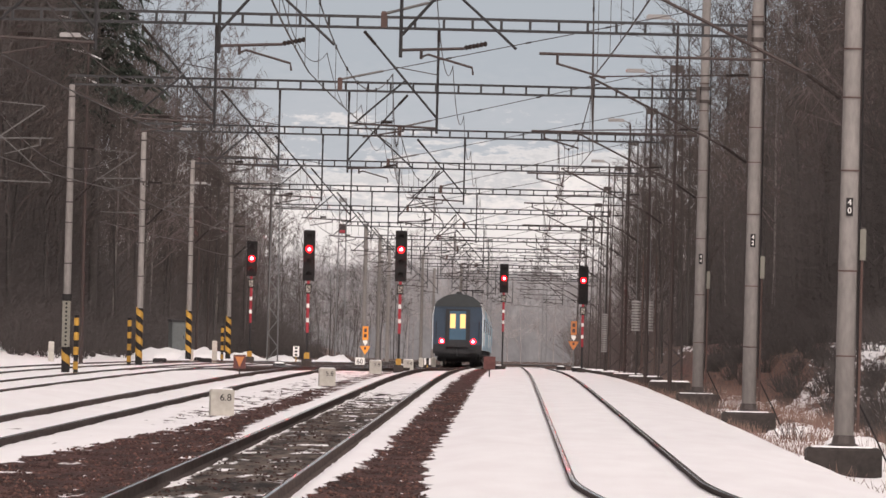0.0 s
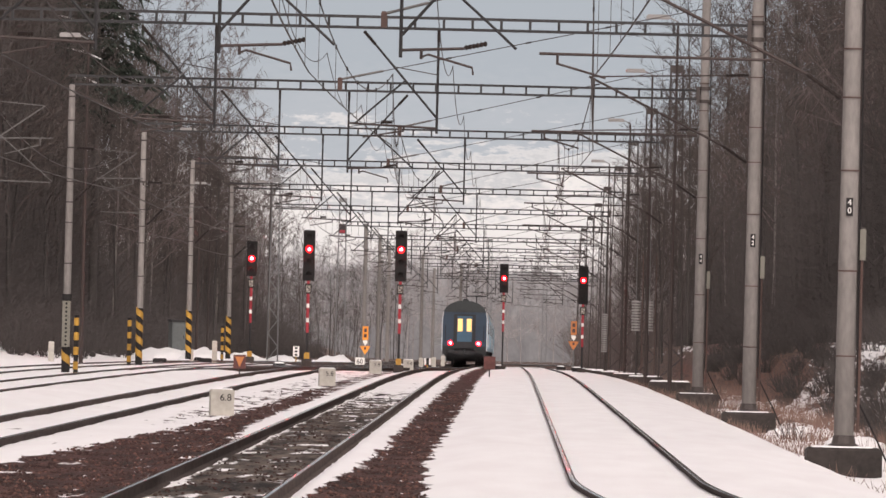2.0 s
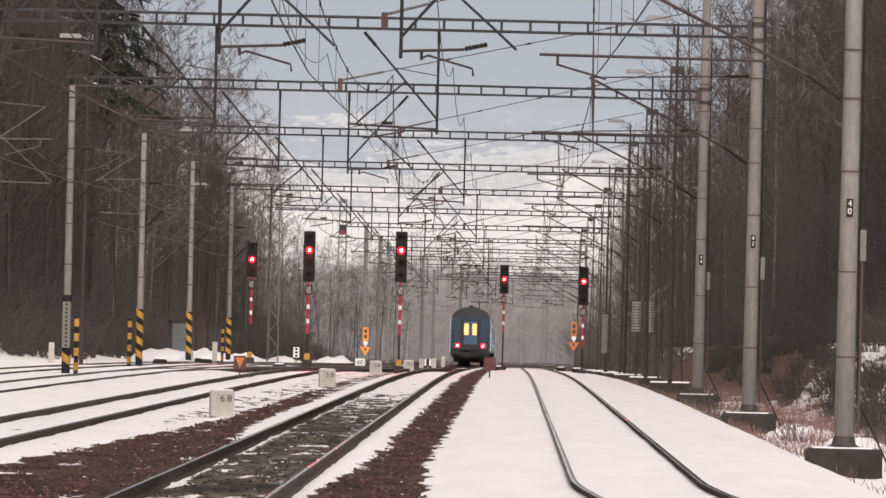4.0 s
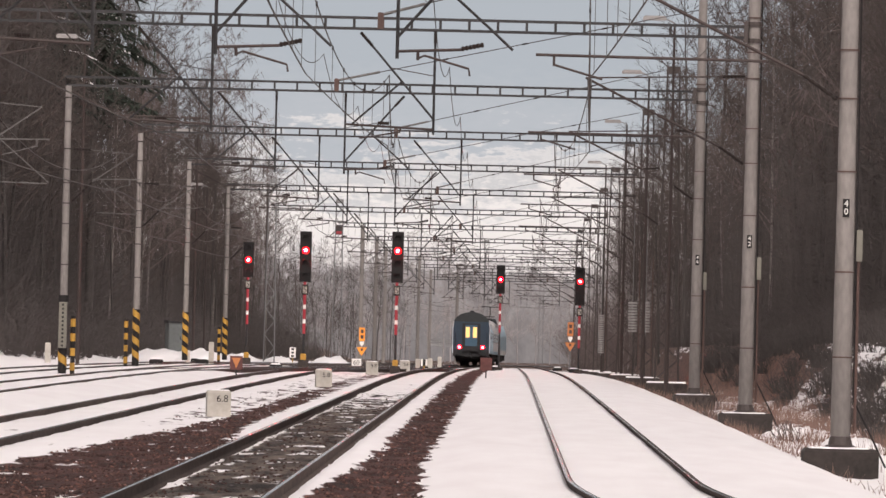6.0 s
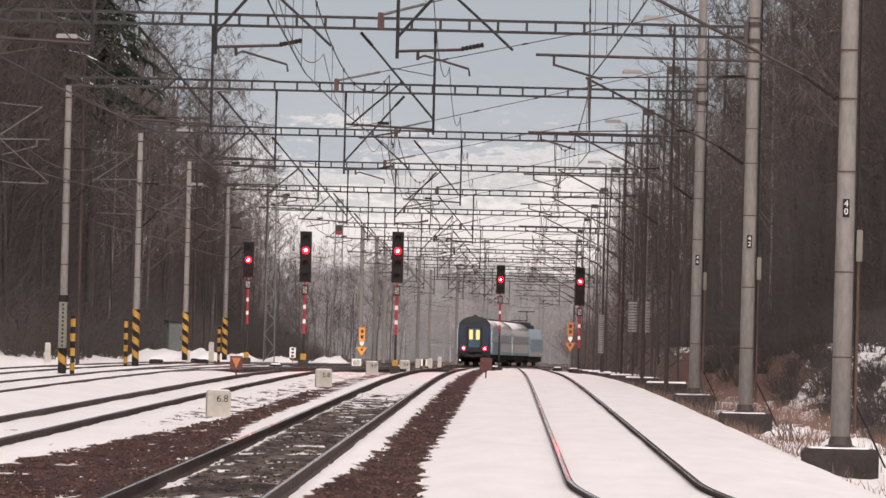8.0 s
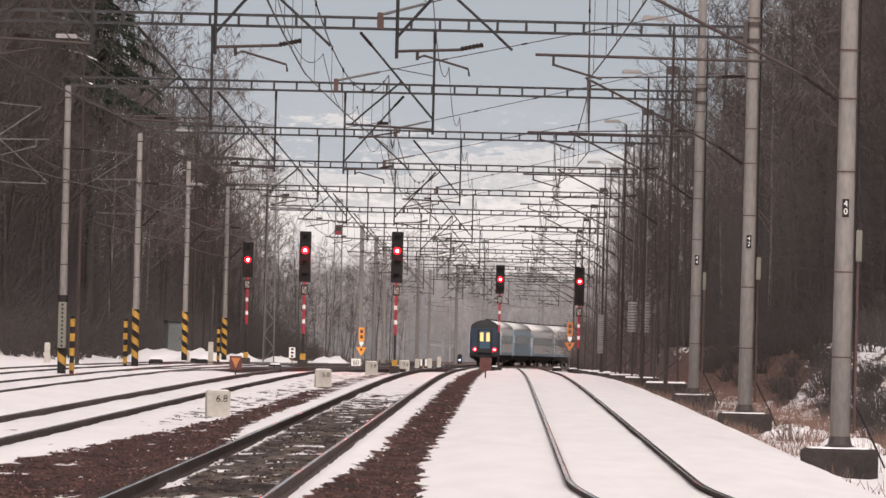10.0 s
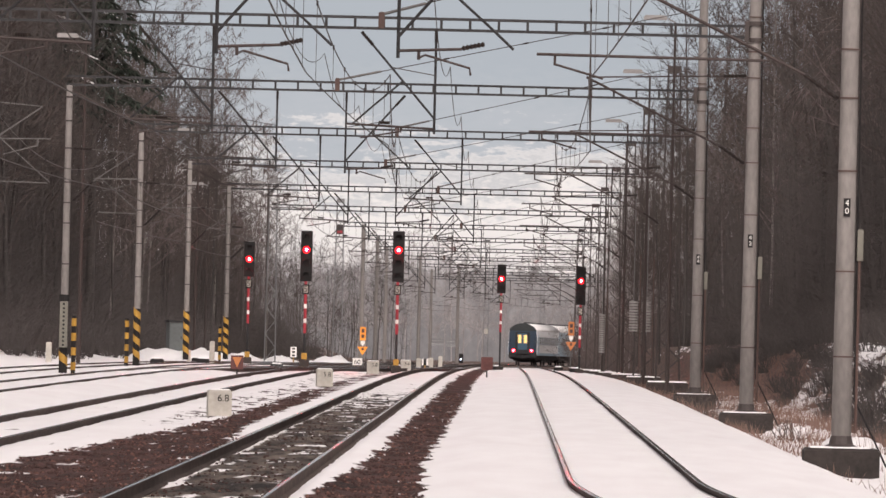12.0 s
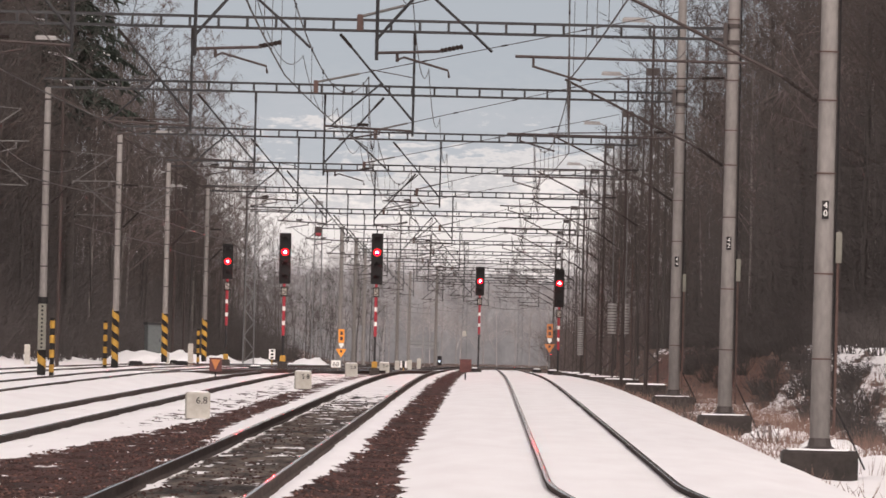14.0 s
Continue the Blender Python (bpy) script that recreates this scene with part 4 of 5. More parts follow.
def motions():
    times = [0.5 * i for i in range(29)]
    start = 0.0
    for ob, length in [(c, 26.2) for c in COACHES] + [(LOCO, 16.4)]:
        walk(ob, [(t, vehicle_pose(rear_at(t), start, length)) for t in times])
        start += length + 0.7

# ---- trees ----
rng = random.Random(5)


def branch(g, p, way, length, r, level, sides):
    pts, radii = [p], [r]
    q, w = p.copy(), way.normalized()
    n = 4 if level == 0 else 3 if level == 1 else 2
    for i in range(n):
        w = (w + Vector((rng.uniform(-1, 1), rng.uniform(-1, 1), rng.uniform(-0.4, 0.9))) * (0.05 if level == 0 else 0.2)).normalized()
        q = q + w * length / n
        pts.append(q.copy())
        radii.append(max(0.006, r * (1 - 0.85 * (i + 1) / n)))
    g.tube(pts, radii, sides, False)
    return pts, radii


def bare_tree(height, crown_from, limbs, girth, lift, weeping=False):
    """A leafless tree; weeping: its finest twigs hang down as on a birch."""
    trunk, crown = Geo(), Geo()
    pts, radii = branch(trunk, Vector((0, 0, -0.5)), Vector((0, 0, 1)), height, girth, 0, 8)

    def along(u):
        k = u * (len(pts) - 1)
        i = min(int(k), len(pts) - 2)
        return pts[i].lerp(pts[i + 1], k - i), radii[i] + (radii[i + 1] - radii[i]) * (k - i)

    for i in range(limbs):
        u = crown_from + (0.98 - crown_from) * (i + rng.random()) / limbs
        p, r = along(u)
        a = rng.uniform(0, math.tau)
        way = Vector((math.cos(a), math.sin(a), lift * rng.uniform(0.5, 1.3)))
        size = height * 0.26 * (1.15 - u) ** 0.6 * rng.uniform(0.7, 1.2)
        q, qr = branch(crown, p, way, size, max(0.02, r * 0.5), 1, 4)
        for j in range(6):
            v = rng.uniform(0.25, 1.0) * (len(q) - 1)
            b = min(int(v), len(q) - 2)
            o = q[b].lerp(q[b + 1], v - b)
            side = Vector((rng.uniform(-1, 1), rng.uniform(-1, 1), rng.uniform(-0.2, 0.9)))
            s = [o, o + ((q[-1] - q[0]).normalized() * 0.7 + side).normalized() * size * rng.uniform(0.3, 0.55)]
            crown.spike(s[0], s[1], 0.018)
            for k in range(6):
                o2 = s[0].lerp(s[-1], rng.uniform(0.2, 1.0))
                side = Vector((rng.uniform(-1, 1), rng.uniform(-1, 1), rng.uniform(-0.5, 0.8) - (1.5 if weeping else 0.0)))
                w2 = (s[-1] - s[0]).normalized() * 0.6 + side
                e = o2 + w2.normalized() * size * rng.uniform(0.12, 0.3)
                crown.spike(o2, e, 0.014)
    return trunk, crown


def spruce_tree(height):
    """A tall spruce, bare below, with ragged drooping boughs."""
    trunk, crown, snow = Geo(), Geo(), []
    trunk.tube([(0, 0, -0.5), (0, 0, height * 0.5), (0, 0, height)], [0.2, 0.13, 0.02], 8, False)
    for i in range(190):
        u = rng.random()
        z = height * (0.48 + 0.5 * u)
        reach = ((1 - u) ** 0.8 * height * 0.15 + 0.2) * rng.uniform(0.55, 1.15)
        a = rng.uniform(0, math.tau)
        way = Vector((math.cos(a), math.sin(a), 0))
        side = Vector((-math.sin(a), math.cos(a), 0))
        base = Vector((0, 0, z))
        bough = [base + way * reach * k / 4 + Vector((0, 0, 0.1 * reach * k / 4 - 0.38 * reach * (k / 4) ** 2)) for k in range(5)]
        crown.tube(bough, [0.03, 0.024, 0.018, 0.012, 0.006], 3, False)
        if rng.random() < 0.09:
            snow.append(Geo().tube([q + Vector((0, 0, 0.06)) for q in bough[1:4]], [0.02, 0.055, 0.02], 5))
        for j in range(15):
            v = rng.uniform(0.15, 1.0) * 4
            b = min(int(v), 3)
            p = bough[b].lerp(bough[b + 1], v - b)
            w = (side * rng.choice((-1, 1)) * rng.uniform(0.3, 1) + way * rng.uniform(0, 0.8) + Vector((0, 0, rng.uniform(-1.1, -0.2)))).normalized()
            crown.spike(p, p + w * rng.uniform(0.25, 0.75), 0.07)
    return trunk, crown, snow


def make_tree(name, label, geos, bark, leaf):
    t = thing(name, pose(0, 0, -100), label, "tree", "trees of the woods")
    part("trunk", geos[0], bark, t, smooth=True)
    part("crown", geos[1], leaf, t)
    for strip in geos[2] if len(geos) > 2 else ():
        part("bough_snow", strip, SNOW_LUMP, t, "snow lying on a bough", True)
    return t


KINDS = [make_tree("bare_tree", "leafless grey-brown broadleaf tree in winter woods", bare_tree(19, 0.25, 26, 0.1, 1.2), BARK, TWIG),
         make_tree("bare_tree", "leafless grey-brown broadleaf tree in winter woods", bare_tree(17, 0.18, 28, 0.09, 0.9), BARK, TWIG),
         make_tree("bare_tree", "leafless grey-brown broadleaf tree in winter woods", bare_tree(21, 0.3, 26, 0.11, 1.5), BARK, TWIG),
         make_tree("birch_tree", "slim leafless birch with pale bark", bare_tree(18, 0.28, 32, 0.08, 0.9, True), BIRCH, HAZE_TWIG),
         make_tree("spruce_tree", "dark green spruce among bare trees", spruce_tree(20), BARK, NEEDLE),
         make_tree("frosted_tree", "leafless tree before misty woods, coloured pale for mist", bare_tree(18, 0.12, 26, 0.09, 0.9), MIST_TWIG, MIST_TWIG)]
USED = set()


def plant(kind, x, y, size=1.0, turn=0.0):
    ob = KINDS[kind]
    m = pose(x, y, ground_height(x, y), 0, 0, turn)
    if kind not in USED:
        USED.add(kind)
        ob.scale = (size, size, size)
        ob.matrix_basis = m @ Matrix.Diagonal((size, size, size, 1))
        return
    c = copy_thing(ob, m)
    c.scale = (size, size, size)


def plant_woods():
    for i in range(105):          # left woods
        y = 330 + 560 * (i + rng.random()) / 105
        x = -22.5 - abs(rng.gauss(0, 1)) * 0.018 * y + bend(y) * 0.8
        plant(rng.choice((0, 0, 1, 1, 2, 2, 0, 1)), x, y, rng.uniform(0.9, 1.3) * (1 - 0.42 * ease(520, 850, y)), rng.uniform(0, 360))
    for i in range(84):           # right woods
        y = 215 + 600 * ((i + rng.random()) / 84) ** 1.25
        x = 12.3 - 2.0 * ease(400, 480, y) + abs(rng.gauss(0, 1)) * 0.014 * y + bend(y)
        plant(rng.choice((0, 0, 1, 1, 2, 2, 0, 1, 2, 0, 1, 3)), x, y, rng.uniform(0.9, 1.25) * (1 - 0.42 * ease(520, 850, y)), rng.uniform(0, 360))
    for i in range(26):           # edge of the left woods
        y = 430 + 230 * rng.random()
        plant(rng.choice((0, 1, 2, 3)), -20.8 - rng.random() * 4, y, rng.uniform(0.8, 1.1) * (1 - 0.25 * ease(520, 660, y)), rng.uniform(0, 360))
    for i in range(14):           # tall trees at the near end of the left woods
        y = 335 + 90 * rng.random()
        plant(rng.choice((0, 1)), -22.0 - rng.random() * 4.5, y, rng.uniform(1.1, 1.35), rng.uniform(0, 360))
    plant(4, -22.3, 420, 1.36, 20)
    for x, y, s in ((-25.2, 425, 1.3), (-28.0, 440, 1.25), (-24.0, 405, 1.25)):
        plant(4, x, y, s, x * 31)
    for x, y, k in ((-22.5, 600, 1.36), (-25.0, 590, 1.42), (-21.2, 640, 1.2), (-27.5, 565, 1.3), (-24.0, 625, 1.3), (-20.6, 672, 1.1)):
        plant(3, x, y, k, x * 53)  # tall birches at the wood's edge
    for i in range(30):           # along the curve
        y = 640 + 250 * rng.random()
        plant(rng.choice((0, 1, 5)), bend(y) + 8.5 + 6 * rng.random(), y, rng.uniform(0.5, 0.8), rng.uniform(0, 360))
    for i in range(16):           # dense edge beside the masts
        y = 470 + 180 * rng.random()
        plant(rng.choice((1, 0, 5)), bend(y) + 8.4 + 1.8 * rng.random(), y, rng.uniform(0.62, 0.9), rng.uniform(0, 360))
    for i in range(60):           # trees before the misty woods, mist put into their pale colour
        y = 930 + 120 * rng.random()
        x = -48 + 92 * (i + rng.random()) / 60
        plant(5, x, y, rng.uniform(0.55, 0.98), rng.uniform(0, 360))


plant_woods()


def build_thicket():
    """Dense deep woods behind the first trees: countless stems and twigs in one mesh."""
    g = Geo()

    def stem(x, y, h):
        z = ground_height(x, y)
        lean = rng.uniform(-0.2, 0.2) * h
        bow = rng.uniform(-0.05, 0.05) * h
        girth = rng.uniform(0.016, 0.04)
        g.tube([(x, y, z - 0.3), (x + lean * 0.4 + bow, y, z + h * 0.5), (x + lean, y, z + h)], [girth, girth * 0.7, 0.01], 3, False)
        for k in range(20):
            u = 1 - rng.random() ** 1.2 * 0.95
            a, s = rng.uniform(0, math.tau), rng.uniform(0.6, 2.6)
            p = Vector((x + lean * u, y, z + h * u))
            e = p + Vector((math.cos(a) * s, math.sin(a) * s, s * rng.uniform(-0.3, 1.0)))
            g.spike(p, e, 0.016)

    for i in range(3000):
        y = 320 + 590 * rng.random() ** 1.5
        deep = rng.random()
        stem(-25 - deep * 0.05 * y - 2 + bend(y) * 0.8, y, (rng.uniform(7, 18) + 7 * deep) * (1 - 0.35 * ease(560, 850, y)))
    for i in range(1500):
        y = 330 + 110 * rng.random()
        stem(-23 - 7 * rng.random(), y, rng.uniform(6, 24))
    for i in range(2800):
        y = 200 + 560 * rng.random() ** 1.3
        deep = rng.random()
        stem(12.0 + deep * 0.04 * y + bend(y), y, (rng.uniform(4, 15) + 8 * deep) * (1 - 0.35 * ease(560, 850, y)))
    def brush(x, y, h):
        """A tangle of low crooked twigs."""
        p = Vector((x, y, ground_height(x, y) - 0.1))
        for k in range(8):
            a, lean = rng.uniform(0, math.tau), rng.uniform(0.1, 0.7)
            q = p + Vector((math.cos(a) * lean, math.sin(a) * lean, 1)) * h * rng.uniform(0.3, 0.6)
            e = q + Vector((rng.uniform(-1, 1), rng.uniform(-1, 1), rng.uniform(-0.2, 1.0))) * h * 0.4
            g.tube([p, q, e], [0.014, 0.011, 0.006], 3, False)
            for _ in range(2):
                o = p.lerp(q, rng.uniform(0.3, 1.0))
                g.spike(o, o + Vector((rng.uniform(-1, 1), rng.uniform(-1, 1), rng.uniform(-0.4, 0.8))) * h * 0.3, 0.011)

    for i in range(2500):
        y = 335 + 430 * rng.random() ** 1.15
        deep = rng.random()
        brush(-20.8 - 6.5 * deep + 0.8 * bend(y), y, rng.uniform(1.6, 3.4) + 5.0 * deep)
    for i in range(1100):
        y = 200 + 330 * rng.random() ** 1.2
        deep = rng.random()
        brush(11.0 + 6.0 * deep, y, rng.uniform(1.2, 2.6) + 3.5 * deep)
    tagged(part("woods", g, WOODS), "dense brown leafless winter woods", "woods", kind="stuff")


build_thicket()

# ---- trackside things ----
def at_ground(x, y, sink=0.03, rz=0):
    return pose(x, y, ground_height(x, y) - sink, 0, 0, rz)


def build_marker_box(x, y, text, rz):
    b = thing("marker_box", at_ground(x, y, 0.05, rz), "whitewashed concrete marker box with black numerals in the snow", "marker", "distance markers")
    body = part("body", Geo().chamfered(-0.23, 0.23, -0.16, 0.16, 0, 0.56, 0.025), LIME, b)
    part("snow_cap", Geo().chamfered(-0.2, 0.2, -0.13, 0.13, 0.562, 0.58, 0.015), SNOW_LUMP, b, "thin snow on top")
    writing("numerals", text, 0.19, BLACK, body, pose(0.06, -0.165, 0.4))


build_marker_box(-5.6, 154, "6.8", 8)
build_marker_box(-5.3, 229, "5.8", 8)
build_marker_box(-5.2, 305, "5.8", 4)
build_marker_box(-4.6, 356, "5.6", 4)


def build_board(x, y, low, high, half, heart):
    lab = "rust-brown shield board on short post with orange triangle" if heart else "rust-brown square board on short post"
    b = thing("track_board", at_ground(x, y), lab, "sign", "low boards by the tracks")
    part("post", Geo().tube([(0, 0, 0), (0, 0, high - 0.05)], 0.025, 8), DARK_STEEL, b)
    p = part("panel", Geo().box(-half, half, -0.05, -0.025, low, high), RED_BROWN, b)
    if heart:
        tri = Geo()
        z = (low + high) / 2
        tri.loft([[(-half * 0.72, yy, high - 0.06), (0, yy, low + 0.05), (half * 0.72, yy, high - 0.06)] for yy in (-0.056, -0.051)])
        part("triangle", tri, DULL_ORANGE, p, "faded orange triangle")


build_board(-9.0, 263, 0.26, 0.72, 0.21, True)
build_board(-0.77, 292, 0.3, 0.78, 0.215, False)


def build_orange_sign(x, y, top, paint=ORANGE):
    s = thing("orange_sign", at_ground(x, y), "orange triangle and plate on slim grey post", "sign", "orange railway signs")
    part("post", Geo().tube([(0, 0, 0), (0, 0, top + 0.2)], 0.03, 8), GALVANISED, s)
    p = part("plate", Geo().box(-0.16, 0.16, -0.05, -0.03, top - 0.75, top), paint, s, "upright orange plate")
    part("marking", Geo().box(-0.08, 0.08, -0.056, -0.051, top - 0.32, top - 0.12), RUST, p)
    part("marking", Geo().box(-0.08, 0.08, -0.056, -0.051, top - 0.62, top - 0.42), RUST, p)
    part("shield", Geo().loft([[(-0.12, yy, top - 0.78), (-0.12, yy, top - 0.9), (0, yy, top - 1.08), (0.12, yy, top - 0.9), (0.12, yy, top - 0.78)] for yy in (-0.05, -0.03)]), WHITE, s, "small white shield")
    t = part("triangle", Geo().loft([[(-0.3, yy, top - 1.1), (0, yy, top - 1.58), (0.3, yy, top - 1.1)] for yy in (-0.06, -0.035)]), paint, s, "orange triangle pointing down")
    part("marking", Geo().box(-0.06, 0.06, -0.066, -0.061, top - 1.3, top - 1.16), RUST, t)


build_orange_sign(-8.1, 440, 2.25)
build_orange_sign(3.4, 430, 2.75, DULL_ORANGE)


def build_small_sign(x, y, w, low, high, text):
    s = thing("white_sign", at_ground(x, y), "small white board with dark marks on a short post", "sign", "white boards")
    part("post", Geo().tube([(0, 0, 0), (0, 0, high - 0.05)], 0.03, 8), YELLOW, s)
    p = part("panel", Geo().box(-w / 2, w / 2, -0.05, -0.03, low, high), WHITE, s)
    if text:
        writing("numerals", text, 0.36, BLACK, p, pose(0, -0.055, (low + high) / 2))
    else:
        for k in range(3):
            z = low + (high - low) * (k + 0.5) / 3
            part("mark", Geo().box(-w * 0.22, w * 0.22, -0.056, -0.051, z - 0.05, z + 0.05), BLACK, p)


build_small_sign(-11.5, 424, 0.33, 0.35, 0.9, "")
build_small_sign(-8.3, 436, 0.52, 0.05, 0.5, "60")
build_small_sign(-3.9, 372, 0.3, 0.3, 0.62, "")


def build_stake(x, y, w, h):
    s = thing("white_post", at_ground(x, y), "short white concrete post in the snow", "post", "white posts")
    part("shaft", Geo().chamfered(-w / 2, w / 2, -w / 2, w / 2, 0, h, 0.03), LIME, s)


build_stake(-17.6, 303, 0.21, 0.8)
build_stake(-13.1, 350, 0.22, 1.0)
build_stake(-14.2, 352, 0.16, 0.6)
for x, y, h in ((-4.75, 421, 0.62), (-4.55, 470, 0.66), (-4.15, 486, 0.72), (-4.9, 498, 0.6)):
    build_stake(x, y, 0.24, h)


def build_warning_post(x, y):
    s = thing("warning_post", at_ground(x, y), "slim yellow and black striped post beside a pole", "post", "striped posts")
    part("shaft", Geo().tube([(0, 0, 0), (0, 0, 1.75)], 0.07, 10), BLACK, s)
    for k in range(4):
        part("stripe", Geo().tube([(0, 0, 0.15 + 0.43 * k), (0, 0, 0.38 + 0.43 * k)], 0.078, 10), YELLOW, s)


for x, y in ((-12.78, 232.5), (-13.8, 286), (-14.1, 386.5)):
    build_warning_post(x, y)


def build_kiosk():
    k = thing("switch_kiosk", at_ground(-17.0, 403, -0.4, 20), "grey-green metal switch cabinet with sloping snowy roof", "cabinet")
    part("body", Geo().box(-0.38, 0.38, -0.3, 0.3, 0, 1.55), CABINET, k)
    part("roof", Geo().loft([[(x, yy, z) for x, z in ((-0.45, 1.56), (0.45, 1.56), (0.45, 1.6), (-0.45, 1.68))] for yy in (-0.36, 0.36)]), DARK_STEEL, k)
    d = part("door", Geo().box(-0.32, 0.32, -0.315, -0.302, 0.1, 1.48), CABINET, k)
    part("handle", Geo().box(0.22, 0.25, -0.34, -0.316, 0.7, 0.86), BLACK, d)


build_kiosk()


def build_mound(x, y, w, h, seed):
    g = Geo()
    n = 18
    rows = []
    for i in range(n + 1):
        row = []
        for j in range(n + 1):
            u, v = 2 * i / n - 1, 2 * j / n - 1
            r = math.hypot(u, v)
            z = h * max(0.0, 1 - r * r) ** 0.8 * (1 + 0.45 * noise.noise(Vector((u * 2.3 + seed, v * 2.3, seed)))) + 0.16 * noise.noise(Vector((u * 6, v * 6, seed)))
            row.append((x + u * w, y + v * w * 1.6, ground_height(x + u * w, y + v * w * 1.6) - 0.08 + z))
        rows.append(row)
    g.loft(rows, False, False)
    tagged(part("snow_mound", g, SNOW_LUMP, smooth=True), "heap of shovelled snow beside the tracks", "snow heap", "snow heaps")


for q in ((-17.3, 403, 2.4, 0.72, 1.0), (-15.3, 398, 1.5, 0.6, 2.0), (-14.4, 425, 1.4, 0.5, 3.0), (-12.7, 440, 1.2, 0.4, 7.0), (-10.4, 474, 1.6, 0.5, 4.0), (6.5, 152, 0.9, 0.4, 5.0), (6.4, 176, 0.8, 0.3, 6.0)):
    build_mound(*q)


def build_weights(x, y, z, n, w):
    b = thing("tension_weight", pose(x, y, rail_level(y)), "hanging stack of pale concrete tensioning weights on a mast", "weight stack", "tension weights")
    part("rod", Geo().tube([(0, 0, z - 0.15), (0, 0, 7.4)], 0.015, 6), GALVANISED, b)
    part("guide", Geo().tube([(0.26, 0, 0.0), (0.26, 0, 5.0)], 0.02, 6), RUST, b)
    disc = Geo().tube([(0, 0, 0.0), (0, 0, 0.012), (0, 0, 0.068), (0, 0, 0.08)], [w / 2 - 0.02, w / 2, w / 2, w / 2 - 0.02], 14).mesh("weight", PALE_STEEL)
    for k in range(n):
        part("weight", disc, None, b).matrix_basis = pose(0, 0, z + 0.118 * k)


build_weights(5.2, 331, 1.82, 11, 0.38)
build_weights(5.75, 331, 1.82, 11, 0.36)
build_weights(5.1, 433, 1.0, 18, 0.34)


def build_lamp(x, y, h, s):
    l = thing("yard_lamp", at_ground(x, y), "tall slim lamp column with flat white luminaire", "street lamp", "yard lamps")
    part("column", Geo().tube([(0, 0, 0), (0, 0, h * 0.5), (0, 0, h)], [0.08, 0.06, 0.04], 8), TUBE, l)
    part("arm", Geo().tube([(0, 0, h), (s * 0.25, 0, h + 0.12), (s * 0.6, 0, h + 0.15)], 0.03, 6), GALVANISED, l)
    part("luminaire", Geo().chamfered(min(s * 0.3, s * 1.1), max(s * 0.3, s * 1.1), -0.16, 0.16, h + 0.08, h + 0.24, 0.06), PALE_STEEL, l, "flat pale lamp head")


for q in ((-16.3, 300, 12.3, -1), (-16.1, 405, 11.7, -1), (-19.2, 500, 11.0, -1), (-16.0, 520, 11.6, -1), (5.5, 273, 13.0, -1), (5.5, 322, 12.8, -1), (5.6, 388, 12.8, -1), (5.6, 470, 12.8, -1)):
    build_lamp(*q)


def build_dwarf():
    d = thing("shunting_signal", pose(-4.75, 800, ground_height(-4.75, 800)), "low shunting signal with a bluish white lamp", "signal")
    part("body", Geo().chamfered(-0.22, 0.22, -0.1, 0.12, 0, 0.95, 0.04), BLACK, d)
    part("lens", Geo().disc((0, -0.12, 0.4), 0.08, "y", 14, 0.03), BLUE_LENS, d, "lit bluish white lens")


build_dwarf()


def build_switch_machine(x, y, rz):
    m = thing("switch_machine", at_ground(x, y, 0.02, rz), "dark point machine with snow on its lid beside rails", "point machine", "point machines")
    part("case", Geo().chamfered(-0.27, 0.27, -0.3, 0.3, 0, 0.22, 0.05), BLACK, m)
    part("snow_cap", Geo().chamfered(-0.2, 0.2, -0.22, 0.22, 0.222, 0.28, 0.04), SNOW_LUMP, m)
    part("drive_rod", Geo().tube([(0.27, 0, 0.1), (0.9, 0, 0.1)], 0.03, 6), RUST, m)


for q in ((-9.7, 332, 0), (-13.3, 345, 0), (-5.6, 400, 0), (-14.6, 372, 0), (3.4, 402, 180), (-0.6, 436, 180), (-8.5, 455, 0), (2.9, 455, 180), (-14.1, 318, 0)):
    build_switch_machine(*q)


def build_grass():
    """Dry grass on the bank side of the line."""
    r = random.Random(11)
    g = Geo()
    for i in range(17000):
        y = 105 + 260 * r.random() ** 1.3
        x = 4.9 + 4.4 * r.random()
        if noise.noise(Vector((x * 0.9, y * 0.25, 2.0))) < -0.12 - 0.25 * ease(6.3, 7.2, x):
            continue
        if y < 148 and r.random() > 0.1:
            continue
        z = ground_height(x, y)
        h = r.uniform(0.08, 0.42) * (0.7 + 0.6 * ease(5.0, 7.0, x))
        tip = Vector((x + r.uniform(-0.16, 0.16), y + r.uniform(-0.16, 0.16), z + h))
        g.spike((x, y, z - 0.02), tip, 0.008)
    tagged(part("grass", g, DRY_GRASS), "dry brown grass poking through thin snow", "grass", kind="stuff")


build_grass()


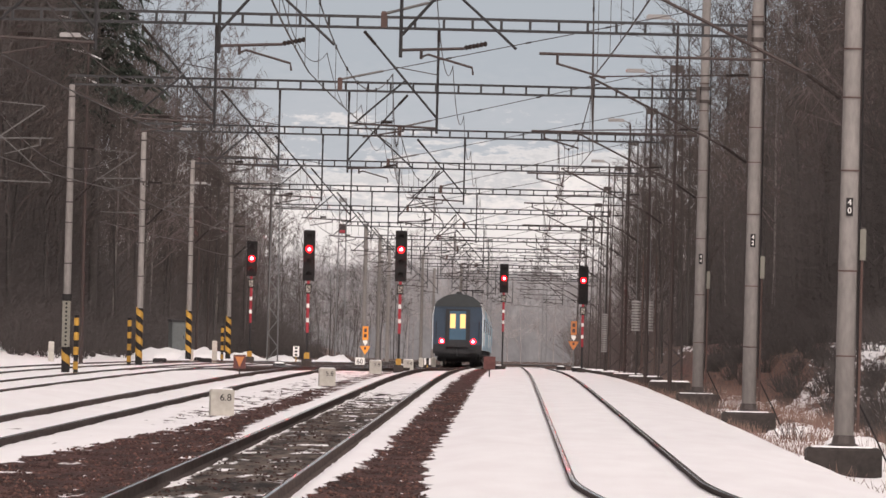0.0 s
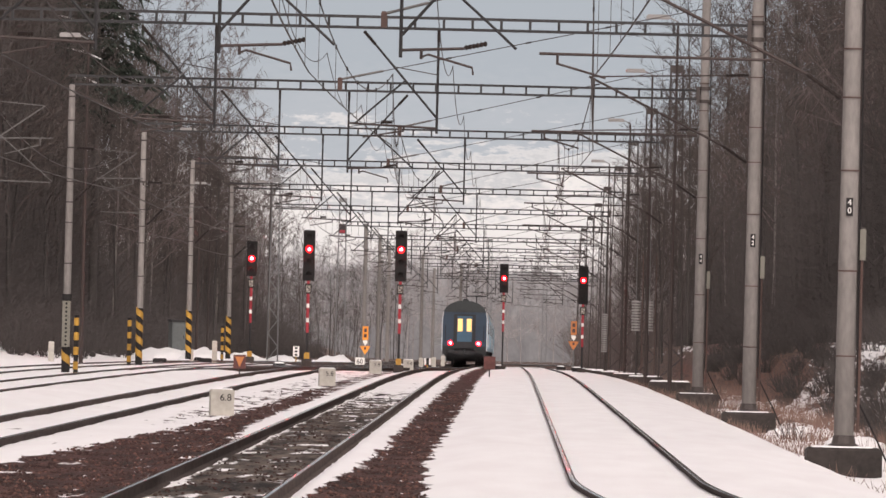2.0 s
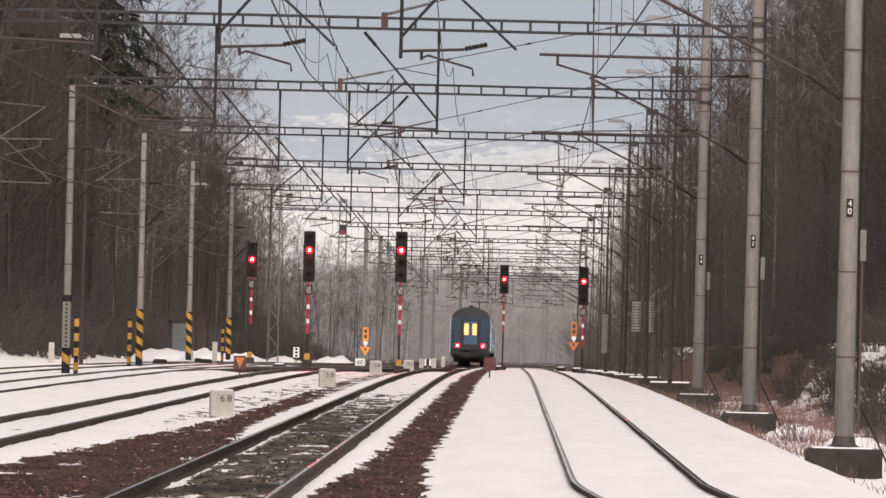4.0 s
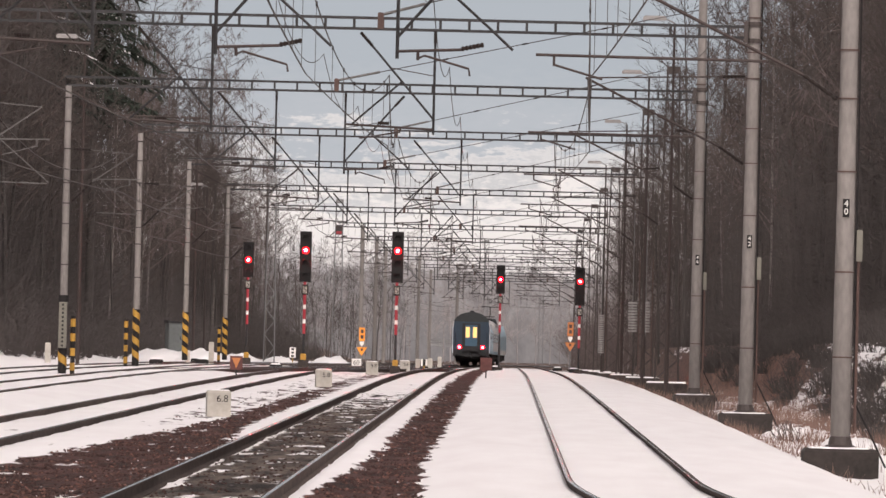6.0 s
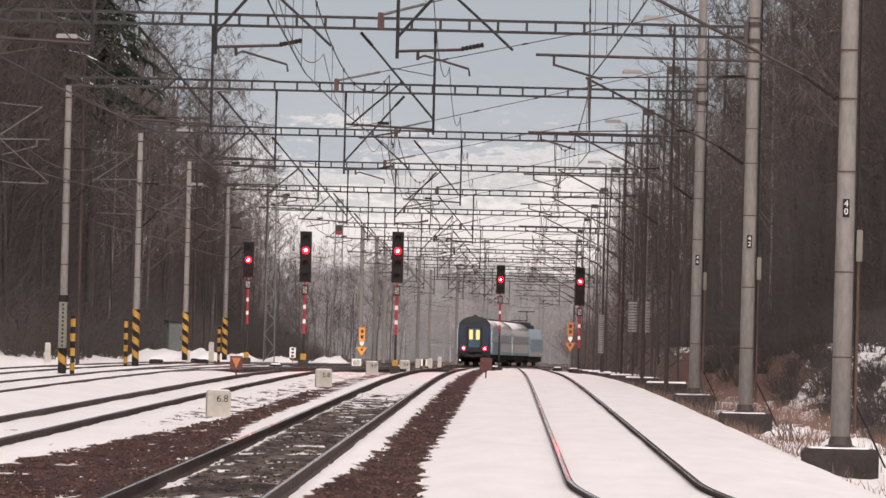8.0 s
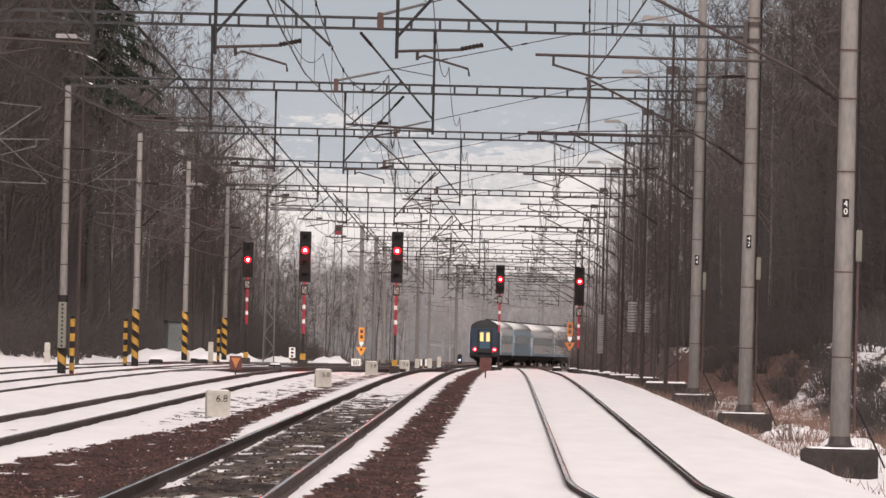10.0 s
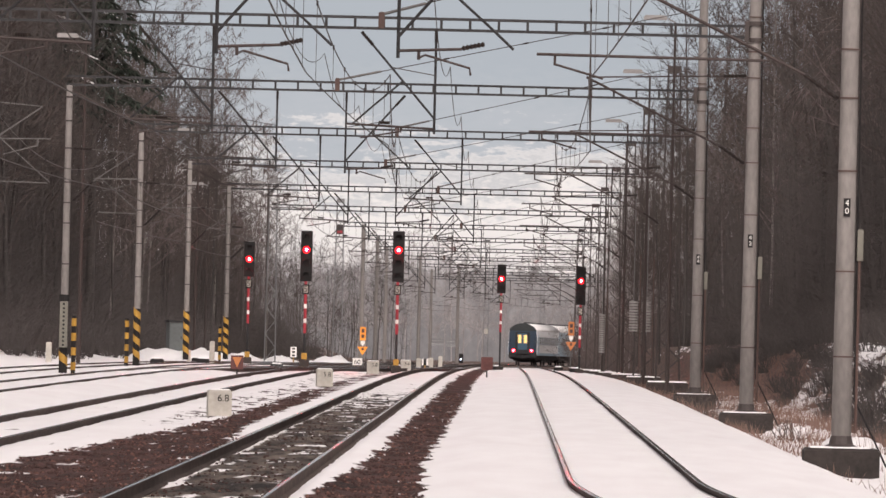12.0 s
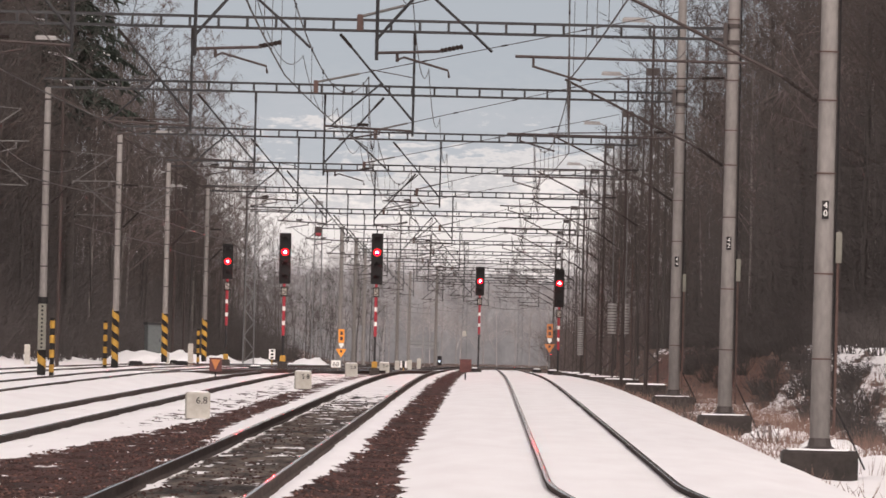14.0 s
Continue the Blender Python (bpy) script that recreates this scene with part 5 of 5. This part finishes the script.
def build_bush(x, y, size, twigs, mat, lab, name="bush"):
    r = random.Random(int(x * 100 + y))
    b = thing(name, at_ground(x, y), lab, "bush", "bushes on the bank")
    g = Geo()
    for i in range(twigs):
        a, u = r.uniform(0, math.tau), r.random() ** 0.5
        base = Vector((math.cos(a) * u * size * 0.5, math.sin(a) * u * size * 0.8, 0))
        p = base.copy()
        w = Vector((math.cos(a) * 0.5 * u, math.sin(a) * 0.5 * u, 1)).normalized()
        pts = [p.copy()]
        for k in range(3):
            w = (w + Vector((r.uniform(-0.5, 0.5), r.uniform(-0.5, 0.5), r.uniform(-0.15, 0.25)))).normalized()
            p = p + w * size * r.uniform(0.2, 0.36)
            pts.append(p.copy())
            if k:
                e = p + Vector((r.uniform(-1, 1), r.uniform(-1, 1), r.uniform(-0.3, 0.8))) * size * 0.16
                g.spike(p, e, 0.01)
        g.tube(pts, [0.014, 0.011, 0.008, 0.005], 3, False)
    part("crown", g, mat, b)


rb = random.Random(3)
for i in range(62):
    yb = 160 + 200 * i / 62
    build_bush(8.6 + 0.6 * ease(225, 260, yb) + rb.uniform(-0.4, 0.8), yb + rb.uniform(-3, 3), rb.uniform(0.5, 0.9), 90, WOODS, "dense dark leafless bush on the bank")
for i in range(9):
    yb = rb.uniform(170, 280)
    build_bush(rb.uniform(4.9, 6.6), yb, rb.uniform(0.5, 0.9), 22, TWIG, "thin leafless sapling in brown grass", "sapling")
for i in range(30):
    yb = rb.uniform(195, 300)
    build_bush(rb.uniform(9.6, 11.8), yb, rb.uniform(0.8, 1.5), 40, WOODS, "thin leafless sapling on the snowy bank top", "sapling")
for i in range(34):
    yb = rb.uniform(335, 520)
    build_bush(-20.5 - rb.uniform(0, 3.5), yb, rb.uniform(1.2, 2.4), 70, WOODS, "leafless brown shrub at the wood's edge", "shrub")


for i in range(16):
    yb = 560 + 6.5 * i
    build_bush(7.0 + rb.uniform(0.0, 3.0), yb, rb.uniform(4.2, 5.2), 180, HAZE_TWIG, "tall dense leafless shrub beside the curve", "shrub")


def scatter(name, seed, tries, small, large, mat, label, category, thick, gauge=1.0):
    """Loose pieces strewn where the snow has melted."""
    r = random.Random(seed)
    g = Geo()
    for i in range(tries):
        y = 76 + 140 * r.random() ** 1.5
        x = r.uniform(-7.2, -0.8)
        if bare_amount(x, y) < 0.42 + 0.25 * r.random() or noise.fractal(Vector((x * 1.5, y * 0.7, 9.0)), 0.7, 2.0, 4) < -0.1 + 0.25 * r.random():
            continue
        if min(abs(x - main_line(y) - 0.7525), abs(x - main_line(y) + 0.7525)) < 0.12:
            continue
        if abs(x - main_line(y)) < 0.75 and r.random() > gauge:
            continue
        s = r.uniform(small, large)
        z = ground_height(x, y) + s * 0.3
        b = len(g.v)
        k = [s * r.uniform(0.7, 1.3) for _ in range(6)]
        g.v += [(x + k[0], y, z), (x, y + k[1], z), (x - k[2], y, z), (x, y - k[3], z), (x + s * r.uniform(-0.4, 0.4), y, z + k[4] * thick), (x, y, z - k[5])]
        for j in range(4):
            g.f += [(b + j, b + (j + 1) % 4, b + 4)]
            g.f += [(b + (j + 1) % 4, b + j, b + 5)]
    tagged(part(name, g, mat), label, category, kind="stuff")


scatter("ballast", 21, 36000, 0.01, 0.026, STONE, "loose dark brown ballast stones", "gravel", 0.8, 0.3)
scatter("ballast", 22, 8000, 0.01, 0.028, RED_STONE, "loose pale reddish ballast stones", "gravel", 0.8, 0.04)
scatter("snow_crumbs", 23, 450, 0.01, 0.028, SNOW_LUMP, "crumbs of old snow on brown ballast", "snow", 0.35)


def build_far_mast(x, y, boxed):
    """A slim lattice mast beyond the curve."""
    m = thing("lattice_mast", pose(x, y, ground_height(x, y)), "slim grey steel lattice mast before misty woods", "mast", "far masts")
    part("frame", shared("far_lattice", lambda: lattice_geo(13.0, 0.5, 0.4), GALVANISED), None, m)
    if boxed:
        part("box", Geo().chamfered(-0.18, 0.22, -0.42, -0.28, 3.1, 3.65, 0.04), LIME, m, "white box on the mast")


build_far_mast(-2.4, 830, True)
build_far_mast(3.7, 885, False)


def build_fence_panel(x):
    f = thing("fence_panel", pose(x, 870, ground_height(x, 870)), "pale slatted fence panel before misty woods", "fence", "far fence panels")
    for sx in (-0.75, 0.75):
        part("post", Geo().box(sx - 0.05, sx + 0.05, -0.05, 0.05, 0, 2.7), GALVANISED, f)
    for k in range(3):
        part("slat", Geo().box(-0.8, 0.8, -0.08, -0.05, 1.75 + 0.3 * k, 1.97 + 0.3 * k), GALVANISED, f)


for x in (-7.9, -6.1):
    build_fence_panel(x)


motions()
